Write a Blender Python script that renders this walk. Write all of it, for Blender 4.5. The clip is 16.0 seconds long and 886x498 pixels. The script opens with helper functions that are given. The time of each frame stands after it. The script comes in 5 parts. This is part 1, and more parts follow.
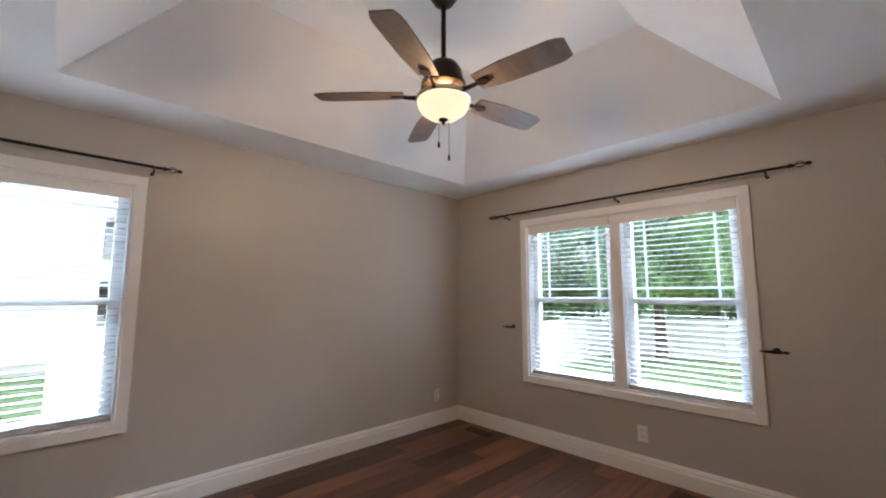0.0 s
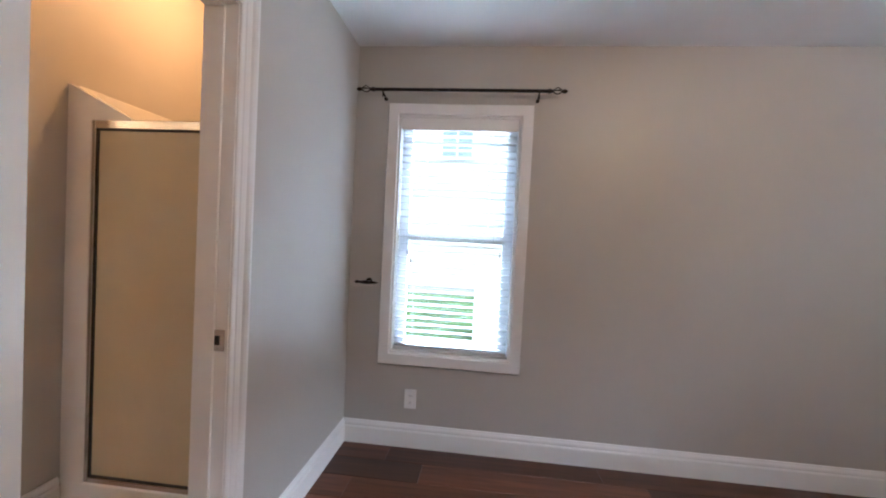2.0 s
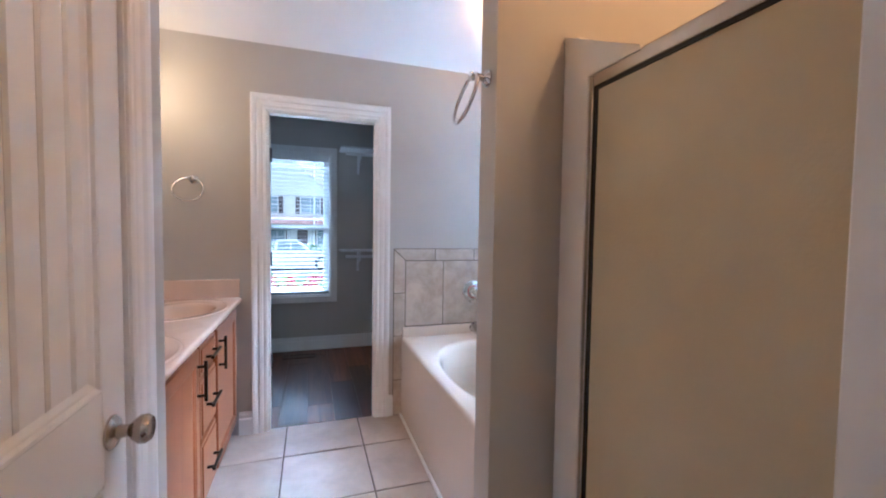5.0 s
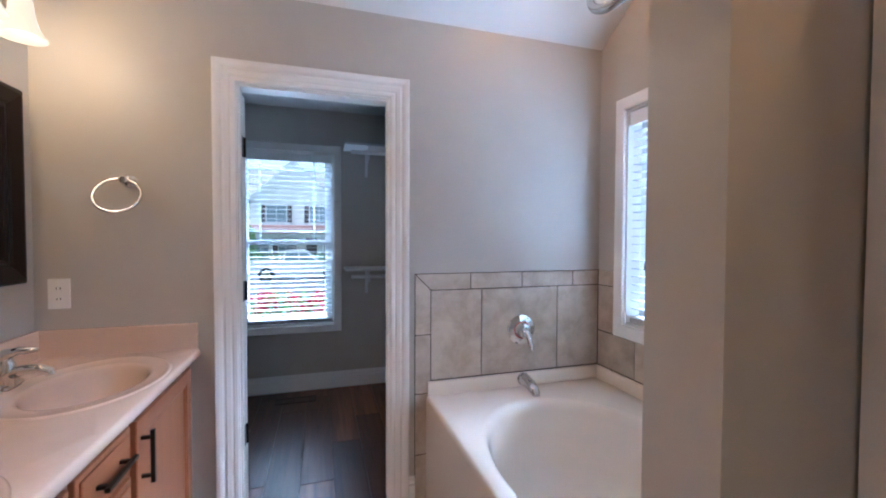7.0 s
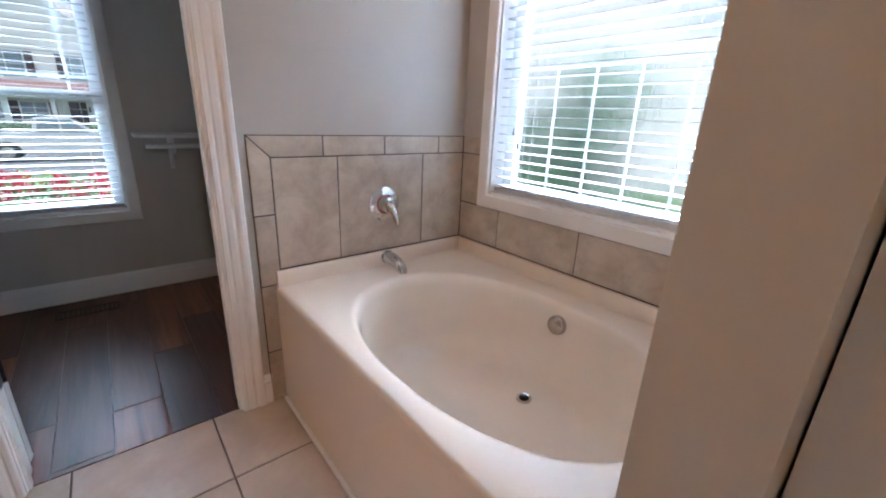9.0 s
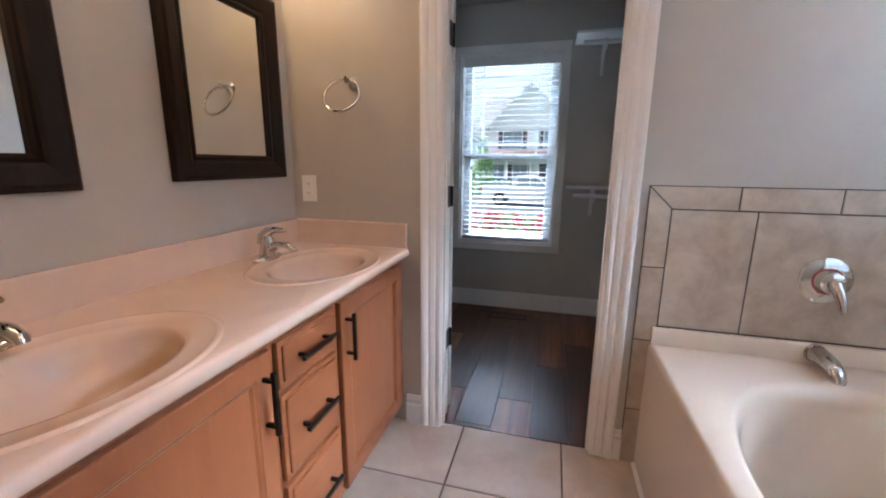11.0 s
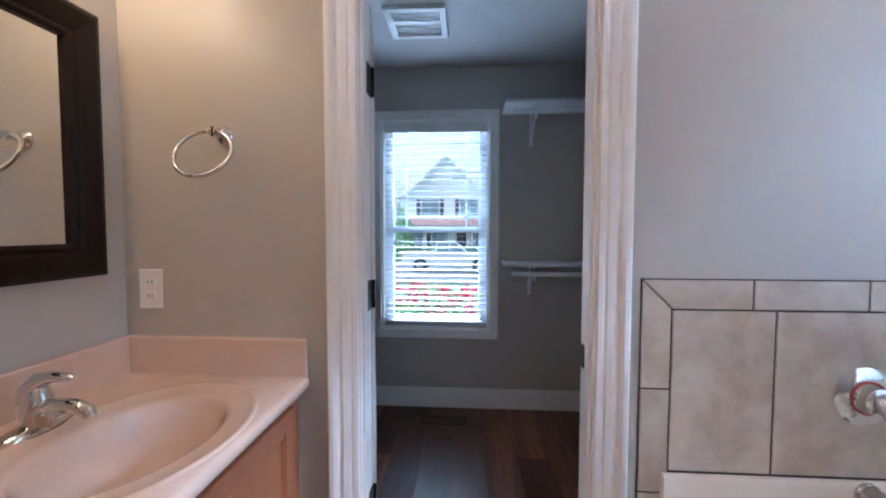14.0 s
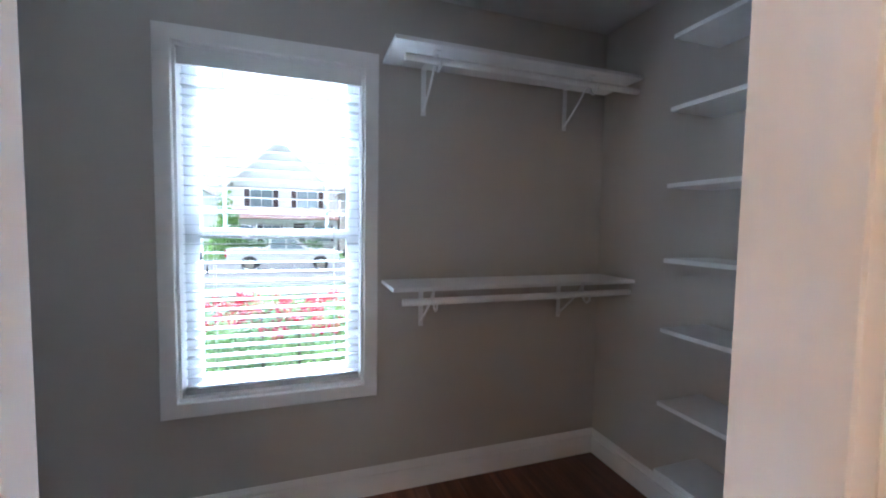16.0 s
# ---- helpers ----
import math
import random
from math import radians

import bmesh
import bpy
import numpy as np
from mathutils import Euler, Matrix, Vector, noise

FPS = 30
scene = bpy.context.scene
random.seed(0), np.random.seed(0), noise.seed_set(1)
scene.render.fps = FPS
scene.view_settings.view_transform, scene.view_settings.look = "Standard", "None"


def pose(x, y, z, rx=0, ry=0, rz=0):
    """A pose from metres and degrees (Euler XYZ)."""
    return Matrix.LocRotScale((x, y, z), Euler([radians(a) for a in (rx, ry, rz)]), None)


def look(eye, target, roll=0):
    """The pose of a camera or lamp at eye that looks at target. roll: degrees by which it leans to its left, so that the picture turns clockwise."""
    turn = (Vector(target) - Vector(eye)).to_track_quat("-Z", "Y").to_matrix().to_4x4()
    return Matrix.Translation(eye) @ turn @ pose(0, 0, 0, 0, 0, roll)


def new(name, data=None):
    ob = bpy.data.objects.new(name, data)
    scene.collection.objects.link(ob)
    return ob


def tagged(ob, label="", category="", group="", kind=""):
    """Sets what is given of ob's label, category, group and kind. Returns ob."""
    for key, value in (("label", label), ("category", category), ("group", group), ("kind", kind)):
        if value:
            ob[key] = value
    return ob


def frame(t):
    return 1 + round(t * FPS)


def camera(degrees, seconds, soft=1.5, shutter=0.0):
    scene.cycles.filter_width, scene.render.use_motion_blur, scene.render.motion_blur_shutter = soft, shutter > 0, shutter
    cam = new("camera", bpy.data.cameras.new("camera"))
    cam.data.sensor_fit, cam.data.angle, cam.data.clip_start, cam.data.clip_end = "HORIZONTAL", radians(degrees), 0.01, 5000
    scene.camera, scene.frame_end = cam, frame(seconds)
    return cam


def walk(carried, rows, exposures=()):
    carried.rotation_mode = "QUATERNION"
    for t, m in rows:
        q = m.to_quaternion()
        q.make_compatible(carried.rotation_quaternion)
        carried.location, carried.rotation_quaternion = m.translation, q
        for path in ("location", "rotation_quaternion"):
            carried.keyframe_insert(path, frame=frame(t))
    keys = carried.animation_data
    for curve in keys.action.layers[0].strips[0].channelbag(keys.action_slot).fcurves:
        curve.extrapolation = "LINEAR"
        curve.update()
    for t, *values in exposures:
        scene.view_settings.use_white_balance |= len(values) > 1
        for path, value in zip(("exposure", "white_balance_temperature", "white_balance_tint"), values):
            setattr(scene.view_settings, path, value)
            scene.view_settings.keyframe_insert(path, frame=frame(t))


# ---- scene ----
cam = camera(95.6, 16.0, soft=2.0)
EXPOSURES = [(0.0, 2.1, 5500, 10), (1.5, 2.25, 5300, 10), (2.5, 2.2, 5000, 10), (3.5, 1.98, 4900, 10), (4.5, 2.15, 4550, 9), (7.0, 1.95, 4550, 8),
             (8.0, 1.85, 4850, 9), (9.0, 1.88, 5200, 10), (10.0, 1.88, 5600, 12), (12.5, 1.95, 4650, 8), (14.0, 2.0, 4650, 9), (15.0, 2.15, 4750, 10), (15.5, 2.42, 4850, 11), (16.0, 2.68, 5150, 11)]
PATH = [
    (0, (2.033, 2.53, 1.333), (3.411, 3.962, 1.561), 0.1),
    (0.5, (2.159, 2.687, 1.342), (3.273, 4.343, 1.465), 1.2),
    (1, (2.192, 2.867, 1.315), (2.929, 4.726, 1.369), 1.8),
    (1.5, (2.213, 3.087, 1.294), (2.516, 5.064, 1.295), 2.3),
    (2, (2.178, 3.288, 1.294), (1.967, 5.276, 1.237), 2.9),
    (2.5, (2.121, 3.506, 1.289), (1.39, 5.365, 1.199), 3.0),
    (3, (2.041, 3.653, 1.268), (0.891, 5.285, 1.163), 2.7),
    (3.5, (1.917, 3.775, 1.267), (0.462, 5.142, 1.139), 1.8),
    (4, (1.757, 3.902, 1.271), (0.06, 4.953, 1.145), 1.5),
    (4.5, (1.604, 4.031, 1.275), (-0.277, 4.699, 1.153), 1.5),
    (7, (0.665, 4.215, 1.337), (-1.247, 4.797, 1.281), 0.2),
    (7.5, (0.535, 4.193, 1.344), (-1.240, 5.112, 1.268), -0.0),
    (8, (0.429, 4.204, 1.334), (-1.174, 5.383, 1.136), -0.2),
    (8.5, (0.382, 4.229, 1.288), (-1.098, 5.514, 0.891), 0.7),
    (9, (0.354, 4.255, 1.245), (-1.100, 5.479, 0.624), 2.4),
    (9.5, (0.348, 4.256, 1.213), (-1.169, 5.279, 0.407), 4.3),
    (10, (0.351, 4.269, 1.201), (-1.418, 4.696, 0.371), 4.8),
    (12.5, (0.385, 4.365, 1.279), (-1.39, 3.45, 1.16), 0.8),
    (13, (0.285, 4.344, 1.269), (-1.609, 3.706, 1.174), 0.5),
    (13.5, (0.088, 4.24, 1.295), (-1.882, 3.91, 1.205), 0.2),
    (14, (-0.137, 4.186, 1.29), (-2.13, 4.054, 1.196), 0.1),
    (14.5, (-0.423, 4.198, 1.302), (-2.42, 4.18, 1.197), 0.3),
    (15, (-0.651, 4.18, 1.298), (-2.644, 4.312, 1.203), 0.5),
    (15.5, (-0.914, 4.108, 1.328), (-2.874, 4.495, 1.241), 0.6),
    (16, (-1.08, 4.069, 1.343), (-2.971, 4.709, 1.226), 0.9),
]
walk(cam, [(t, look(eye, target, roll)) for t, eye, target, roll in PATH], EXPOSURES)
SKY, SUN = 0.08, 1.3
E_LAMP, N_LAMP, T_LAMP, C_LAMP = 250, 75, 235, 200
BOWL, SHADE = 0.28, 0.26
WARM = (1.0, 0.59, 0.27)
FAN_W, VAN_W, TUB_W, SHOWER_W = 9.0, 0.9, 1.3, 5.2

# ---- world, sun, lamps ----
world = bpy.data.worlds.new("sky")
scene.world = world
world.use_nodes = True
wn = world.node_tree
sky = wn.nodes.new("ShaderNodeTexSky")
sky.sky_type = "NISHITA"
sky.sun_disc = False
sky.sun_elevation, sky.sun_rotation = radians(50), radians(197)
sky.dust_density, sky.ozone_density, sky.air_density = 4.0, 1.0, 1.0
wn.nodes["Background"].inputs["Strength"].default_value = SKY
pale = wn.nodes.new("ShaderNodeHueSaturation")     # high thin cloud
pale.inputs["Saturation"].default_value = 0.2
wn.links.new(sky.outputs[0], pale.inputs["Color"])
haze = wn.nodes.new("ShaderNodeVectorMath")
haze.operation = "MULTIPLY"
haze.inputs[1].default_value = (1.0, 0.95, 0.88)
wn.links.new(pale.outputs[0], haze.inputs[0])
wn.links.new(haze.outputs[0], wn.nodes["Background"].inputs["Color"])

sun = new("sun", bpy.data.lights.new("sun", "SUN"))
sun.data.energy, sun.data.angle, sun.data.color = SUN, radians(14), (1.0, 0.90, 0.78)
sun.matrix_world = look((0, 0, 30), (-5.0, 16.4, 9))


def sky_lamp(x, y, z, target, w, h, watts, spread=58):
    """Sky light that falls in through a window, standing above and outside it."""
    l = bpy.data.lights.new("window_sky_light", "AREA")
    l.shape, l.size, l.size_y, l.energy, l.color = "RECTANGLE", w, h, watts, (0.90, 0.96, 1.0)
    l.spread = radians(spread)
    ob = new("window_sky_light", l)
    ob.matrix_world = look((x, y, z), target)


sky_lamp(9.0, 3.9, 3.85, (5.3, 3.9, 1.4), 5.0, 1.4, E_LAMP, 80)
sky_lamp(3.4, 8.4, 4.1, (1.95, 5.7, 1.4), 2.2, 1.0, N_LAMP)
sky_lamp(-0.53, 11.0, 5.0, (-0.53, 5.7, 1.4), 3.0, 1.2, T_LAMP)
sky_lamp(-7.5, 3.94, 5.0, (-3.0, 3.94, 1.4), 3.0, 1.6, C_LAMP)


def bulb(x, y, z, watts, r=0.05, color=WARM):
    l = bpy.data.lights.new("bulb_light", "POINT")
    l.energy, l.shadow_soft_size, l.color = watts, r, color
    ob = new("bulb_light", l)
    ob.location = (x, y, z)


# ---- materials ----
def shader(name, color, rough=0.5, metal=0.0, var=0.06, scale=6.0, bump=0.0, bump_scale=200.0, spec=0.5, rand=0.0, coat=0.0):
    """Paint, plastic, metal: a base colour with broad and fine variation, and fine relief."""
    m = bpy.data.materials.new(name)
    m.use_nodes = True
    nt = m.node_tree
    b = nt.nodes["Principled BSDF"]
    b.inputs["Roughness"].default_value, b.inputs["Metallic"].default_value = rough, metal
    b.inputs["Specular IOR Level"].default_value = spec
    b.inputs["Coat Weight"].default_value = coat
    tc = nt.nodes.new("ShaderNodeTexCoord")
    n = nt.nodes.new("ShaderNodeTexNoise")
    n.inputs["Scale"].default_value, n.inputs["Detail"].default_value = scale, 6
    nt.links.new(tc.outputs["Object"], n.inputs["Vector"])
    ramp = nt.nodes.new("ShaderNodeMapRange")
    ramp.inputs["From Min"].default_value, ramp.inputs["From Max"].default_value = 0.3, 0.7
    ramp.inputs["To Min"].default_value, ramp.inputs["To Max"].default_value = 1 - var, 1 + var
    nt.links.new(n.outputs["Fac"], ramp.inputs["Value"])
    hsv = nt.nodes.new("ShaderNodeHueSaturation")
    hsv.inputs["Color"].default_value = (*color, 1)
    value = ramp.outputs[0]
    if rand:
        info = nt.nodes.new("ShaderNodeObjectInfo")
        mr = nt.nodes.new("ShaderNodeMapRange")
        mr.inputs["To Min"].default_value, mr.inputs["To Max"].default_value = 1 - rand, 1 + rand
        nt.links.new(info.outputs["Random"], mr.inputs["Value"])
        mul = nt.nodes.new("ShaderNodeMath")
        mul.operation = "MULTIPLY"
        nt.links.new(value, mul.inputs[0])
        nt.links.new(mr.outputs[0], mul.inputs[1])
        value = mul.outputs[0]
    nt.links.new(value, hsv.inputs["Value"])
    nt.links.new(hsv.outputs[0], b.inputs["Base Color"])
    if bump:
        n2 = nt.nodes.new("ShaderNodeTexNoise")
        n2.inputs["Scale"].default_value, n2.inputs["Detail"].default_value = bump_scale, 4
        nt.links.new(tc.outputs["Object"], n2.inputs["Vector"])
        bp = nt.nodes.new("ShaderNodeBump")
        bp.inputs["Strength"].default_value, bp.inputs["Distance"].default_value = bump, 0.002
        nt.links.new(n2.outputs["Fac"], bp.inputs["Height"])
        nt.links.new(bp.outputs[0], b.inputs["Normal"])
    return m


def wood(name, dark, light, rough, axis=0, grain=1.0, rand=0.25, coat=0.0, spread=0.5):
    """Stretched grain along one axis, shifted from piece to piece."""
    m = bpy.data.materials.new(name)
    m.use_nodes = True
    nt = m.node_tree
    b = nt.nodes["Principled BSDF"]
    b.inputs["Roughness"].default_value, b.inputs["Coat Weight"].default_value = rough, coat
    b.inputs["Coat Roughness"].default_value = 0.25
    geo, info = nt.nodes.new("ShaderNodeNewGeometry"), nt.nodes.new("ShaderNodeObjectInfo")
    shift = nt.nodes.new("ShaderNodeVectorMath")
    shift.operation = "MULTIPLY_ADD"
    nt.links.new(info.outputs["Random"], shift.inputs[0])
    shift.inputs[1].default_value = (7, 13, 5)
    nt.links.new(geo.outputs["Position"], shift.inputs[2])
    mp = nt.nodes.new("ShaderNodeMapping")
    sc = [26.0 * grain] * 3
    sc[axis] = 1.6 * grain
    mp.inputs["Scale"].default_value = sc
    nt.links.new(shift.outputs[0], mp.inputs["Vector"])
    n = nt.nodes.new("ShaderNodeTexNoise")
    n.inputs["Scale"].default_value, n.inputs["Detail"].default_value, n.inputs["Roughness"].default_value = 1.0, 8, 0.65
    n.inputs["Distortion"].default_value = 0.6
    nt.links.new(mp.outputs[0], n.inputs["Vector"])
    ramp = nt.nodes.new("ShaderNodeValToRGB")
    ramp.color_ramp.elements[0].position, ramp.color_ramp.elements[1].position = 0.5 - spread / 2, 0.5 + spread / 2
    ramp.color_ramp.elements[0].color, ramp.color_ramp.elements[1].color = (*dark, 1), (*light, 1)
    nt.links.new(n.outputs["Fac"], ramp.inputs["Fac"])
    hsv = nt.nodes.new("ShaderNodeHueSaturation")
    mr = nt.nodes.new("ShaderNodeMapRange")
    mr.inputs["To Min"].default_value, mr.inputs["To Max"].default_value = 1 - rand, 1 + rand
    nt.links.new(info.outputs["Random"], mr.inputs["Value"])
    nt.links.new(mr.outputs[0], hsv.inputs["Value"])
    nt.links.new(ramp.outputs[0], hsv.inputs["Color"])
    nt.links.new(hsv.outputs[0], b.inputs["Base Color"])
    bp = nt.nodes.new("ShaderNodeBump")
    bp.inputs["Strength"].default_value, bp.inputs["Distance"].default_value = 0.15, 0.001
    nt.links.new(n.outputs["Fac"], bp.inputs["Height"])
    nt.links.new(bp.outputs[0], b.inputs["Normal"])
    return m


def stone(name, a, c, rough=0.35, scale=7.0, rand=0.06):
    """Glazed ceramic with cloudy mottling."""
    m = bpy.data.materials.new(name)
    m.use_nodes = True
    nt = m.node_tree
    b = nt.nodes["Principled BSDF"]
    b.inputs["Roughness"].default_value = rough
    geo, info = nt.nodes.new("ShaderNodeNewGeometry"), nt.nodes.new("ShaderNodeObjectInfo")
    shift = nt.nodes.new("ShaderNodeVectorMath")
    shift.operation = "MULTIPLY_ADD"
    nt.links.new(info.outputs["Random"], shift.inputs[0])
    shift.inputs[1].default_value = (3, 5, 7)
    nt.links.new(geo.outputs["Position"], shift.inputs[2])
    n = nt.nodes.new("ShaderNodeTexNoise")
    n.inputs["Scale"].default_value, n.inputs["Detail"].default_value, n.inputs["Roughness"].default_value = scale, 7, 0.6
    n.inputs["Distortion"].default_value = 0.3
    nt.links.new(shift.outputs[0], n.inputs["Vector"])
    ramp = nt.nodes.new("ShaderNodeValToRGB")
    ramp.color_ramp.elements[0].position, ramp.color_ramp.elements[1].position = 0.33, 0.62
    ramp.color_ramp.elements[0].color, ramp.color_ramp.elements[1].color = (*a, 1), (*c, 1)
    nt.links.new(n.outputs["Fac"], ramp.inputs["Fac"])
    hsv = nt.nodes.new("ShaderNodeHueSaturation")
    mr = nt.nodes.new("ShaderNodeMapRange")
    mr.inputs["To Min"].default_value, mr.inputs["To Max"].default_value = 1 - rand, 1 + rand
    nt.links.new(info.outputs["Random"], mr.inputs["Value"])
    nt.links.new(mr.outputs[0], hsv.inputs["Value"])
    nt.links.new(ramp.outputs[0], hsv.inputs["Color"])
    nt.links.new(hsv.outputs[0], b.inputs["Base Color"])
    return m


def glass(name, tint=(1, 1, 1), gloss=0.08):
    """A thin pane: clear, with a little mirror gloss."""
    m = bpy.data.materials.new(name)
    m.use_nodes = True
    nt = m.node_tree
    nt.nodes.remove(nt.nodes["Principled BSDF"])
    t, g, mix = nt.nodes.new("ShaderNodeBsdfTransparent"), nt.nodes.new("ShaderNodeBsdfGlossy"), nt.nodes.new("ShaderNodeMixShader")
    t.inputs["Color"].default_value = (*tint, 1)
    g.inputs["Roughness"].default_value = 0.02
    mix.inputs["Fac"].default_value = gloss
    nt.links.new(t.outputs[0], mix.inputs[1])
    nt.links.new(g.outputs[0], mix.inputs[2])
    nt.links.new(mix.outputs[0], nt.nodes["Material Output"].inputs["Surface"])
    return m


def rain_glass(name):
    """Privacy pane with vertical rain-like ripples."""
    m = bpy.data.materials.new(name)
    m.use_nodes = True
    nt = m.node_tree
    nt.nodes.remove(nt.nodes["Principled BSDF"])
    r, t, mix = nt.nodes.new("ShaderNodeBsdfRefraction"), nt.nodes.new("ShaderNodeBsdfTransparent"), nt.nodes.new("ShaderNodeMixShader")
    geo, mp, n, bp = nt.nodes.new("ShaderNodeNewGeometry"), nt.nodes.new("ShaderNodeMapping"), nt.nodes.new("ShaderNodeTexNoise"), nt.nodes.new("ShaderNodeBump")
    mp.inputs["Scale"].default_value = (70, 70, 14)
    n.inputs["Scale"].default_value, n.inputs["Detail"].default_value, n.inputs["Distortion"].default_value = 1.0, 3, 0.6
    bp.inputs["Strength"].default_value, bp.inputs["Distance"].default_value = 0.6, 0.006
    r.inputs["IOR"].default_value, r.inputs["Roughness"].default_value = 1.3, 0.03
    r.inputs["Color"].default_value = (0.93, 0.95, 0.96, 1)
    t.inputs["Color"].default_value = (0.93, 0.95, 0.96, 1)
    mix.inputs["Fac"].default_value = 0.75
    nt.links.new(geo.outputs["Position"], mp.inputs["Vector"])
    nt.links.new(mp.outputs[0], n.inputs["Vector"])
    nt.links.new(n.outputs["Fac"], bp.inputs["Height"])
    nt.links.new(bp.outputs[0], r.inputs["Normal"])
    nt.links.new(t.outputs[0], mix.inputs[1])
    nt.links.new(r.outputs[0], mix.inputs[2])
    nt.links.new(mix.outputs[0], nt.nodes["Material Output"].inputs["Surface"])
    return m


def lit(name, color, strength):
    m = bpy.data.materials.new(name)
    m.use_nodes = True
    b = m.node_tree.nodes["Principled BSDF"]
    b.inputs["Base Color"].default_value = (0.25 * color[0], 0.25 * color[1], 0.25 * color[2], 1)
    b.inputs["Emission Color"].default_value = (*color, 1)
    b.inputs["Emission Strength"].default_value = strength
    return m


M_WALL = shader("greige_wall_paint", (0.50, 0.47, 0.425), 0.42, var=0.025, scale=2.0, bump=0.12, bump_scale=260)
M_CEIL = shader("white_ceiling_paint", (0.78, 0.76, 0.73), 0.8, var=0.03, scale=3.0, bump=0.5, bump_scale=90)
M_TRIM = shader("white_gloss_trim", (0.84, 0.83, 0.81), 0.45, var=0.02, scale=3.0)
M_DOOR = shader("white_door_paint", (0.85, 0.845, 0.83), 0.32, var=0.02, scale=3.0)
M_VINYL = shader("white_window_vinyl", (0.80, 0.82, 0.84), 0.4, var=0.02)
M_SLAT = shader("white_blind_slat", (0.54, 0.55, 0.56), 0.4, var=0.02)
M_TASSEL = shader("grey_tassel", (0.12, 0.11, 0.10), 0.5)
M_FLOOR = wood("red_brown_plank", (0.036, 0.011, 0.006), (0.22, 0.078, 0.038), 0.38, axis=0, grain=0.85, rand=0.75)
M_UNDER = shader("dark_subfloor", (0.02, 0.012, 0.008), 0.7)
M_TILE = stone("beige_floor_tile", (0.50, 0.40, 0.32), (0.62, 0.52, 0.43), 0.42, 5.0)
M_GROUT = shader("brown_grout", (0.14, 0.10, 0.075), 0.8, var=0.15, scale=30)
M_WTILE = stone("beige_mottled_wall_tile", (0.42, 0.345, 0.265), (0.58, 0.505, 0.415), 0.3, 9.0)
M_WGROUT = shader("dark_wall_grout", (0.055, 0.045, 0.036), 0.8, var=0.15, scale=30)
M_TUB = shader("bone_acrylic", (0.80, 0.70, 0.585), 0.16, var=0.015, scale=2.0, coat=0.3)
M_TOP = shader("bone_cultured_marble", (0.70, 0.53, 0.42), 0.16, var=0.03, scale=9.0, coat=0.3)
M_CAB = wood("honey_maple", (0.175, 0.052, 0.018), (0.29, 0.10, 0.035), 0.35, axis=2, grain=0.55, rand=0.08, coat=0.2, spread=0.8)
M_CABX = wood("honey_maple_across", (0.175, 0.052, 0.018), (0.29, 0.10, 0.035), 0.35, axis=0, grain=0.55, rand=0.08, coat=0.2, spread=0.8)
M_BLACK = shader("black_bronze", (0.012, 0.010, 0.009), 0.35, metal=0.6, var=0.2, scale=20)
M_BRONZE = shader("oil_rubbed_bronze", (0.035, 0.022, 0.014), 0.38, metal=0.8, var=0.3, scale=15)
M_CHROME = shader("polished_chrome", (0.66, 0.66, 0.66), 0.06, metal=1.0, var=0.02)
M_NICKEL = shader("satin_nickel", (0.52, 0.47, 0.42), 0.25, metal=1.0, var=0.05)
M_MIRROR = shader("mirror_glass", (0.88, 0.9, 0.89), 0.01, metal=1.0, var=0.0)
M_FRAME = wood("espresso_frame", (0.004, 0.002, 0.0015), (0.015, 0.007, 0.005), 0.42, axis=2, grain=1.0, rand=0.1)
M_FRAME.node_tree.nodes["Principled BSDF"].inputs["Specular IOR Level"].default_value = 0.2
M_BLADE = wood("weathered_fan_blade", (0.10, 0.075, 0.06), (0.19, 0.15, 0.125), 0.5, axis=0, grain=0.6, rand=0.1)
M_BOWL = lit("alabaster_glass", (1.0, 0.75, 0.42), BOWL)
M_SHADE = lit("frosted_bell_glass", (1.0, 0.74, 0.42), SHADE)
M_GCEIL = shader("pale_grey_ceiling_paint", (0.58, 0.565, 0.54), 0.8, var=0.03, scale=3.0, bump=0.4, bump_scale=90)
M_PLATE = shader("white_plate", (0.84, 0.83, 0.81), 0.35)
M_DARK = shader("dark_slot", (0.02, 0.02, 0.02), 0.6)
M_GLASS = glass("window_glass", (0.93, 0.96, 0.96), gloss=0.05)
M_RAIN = rain_glass("rippled_privacy_glass")
M_SHOWER = shader("obscure_amber_glass", (0.56, 0.48, 0.31), 0.5, var=0.06, scale=3, bump=0.35, bump_scale=120, coat=0.2)
M_SHWALL = shader("white_fibreglass", (0.85, 0.82, 0.77), 0.25, var=0.02)
M_SHELF = shader("white_melamine", (0.78, 0.78, 0.78), 0.4, var=0.02)
M_VENT = shader("brown_floor_register", (0.03, 0.018, 0.012), 0.4, metal=0.4)


# ---- mesh helpers ----
def part(name, bm, mat, parent=None, label="", smooth=False):
    me = bpy.data.meshes.new(name)
    bmesh.ops.recalc_face_normals(bm, faces=bm.faces)
    if smooth:
        for f in bm.faces:
            f.smooth = True
    bm.to_mesh(me)
    bm.free()
    if smooth:
        me.set_sharp_from_angle(angle=radians(40))
    me.materials.append(mat)
    ob = new(name, me)
    if parent is not None:
        ob.parent = parent
    if label:
        tagged(ob, label)
    return ob


def thing(name, label, category, group="", kind=""):
    ob = new(name)
    ob.empty_display_size = 0.1
    tagged(ob, label, category, group, kind)
    return ob


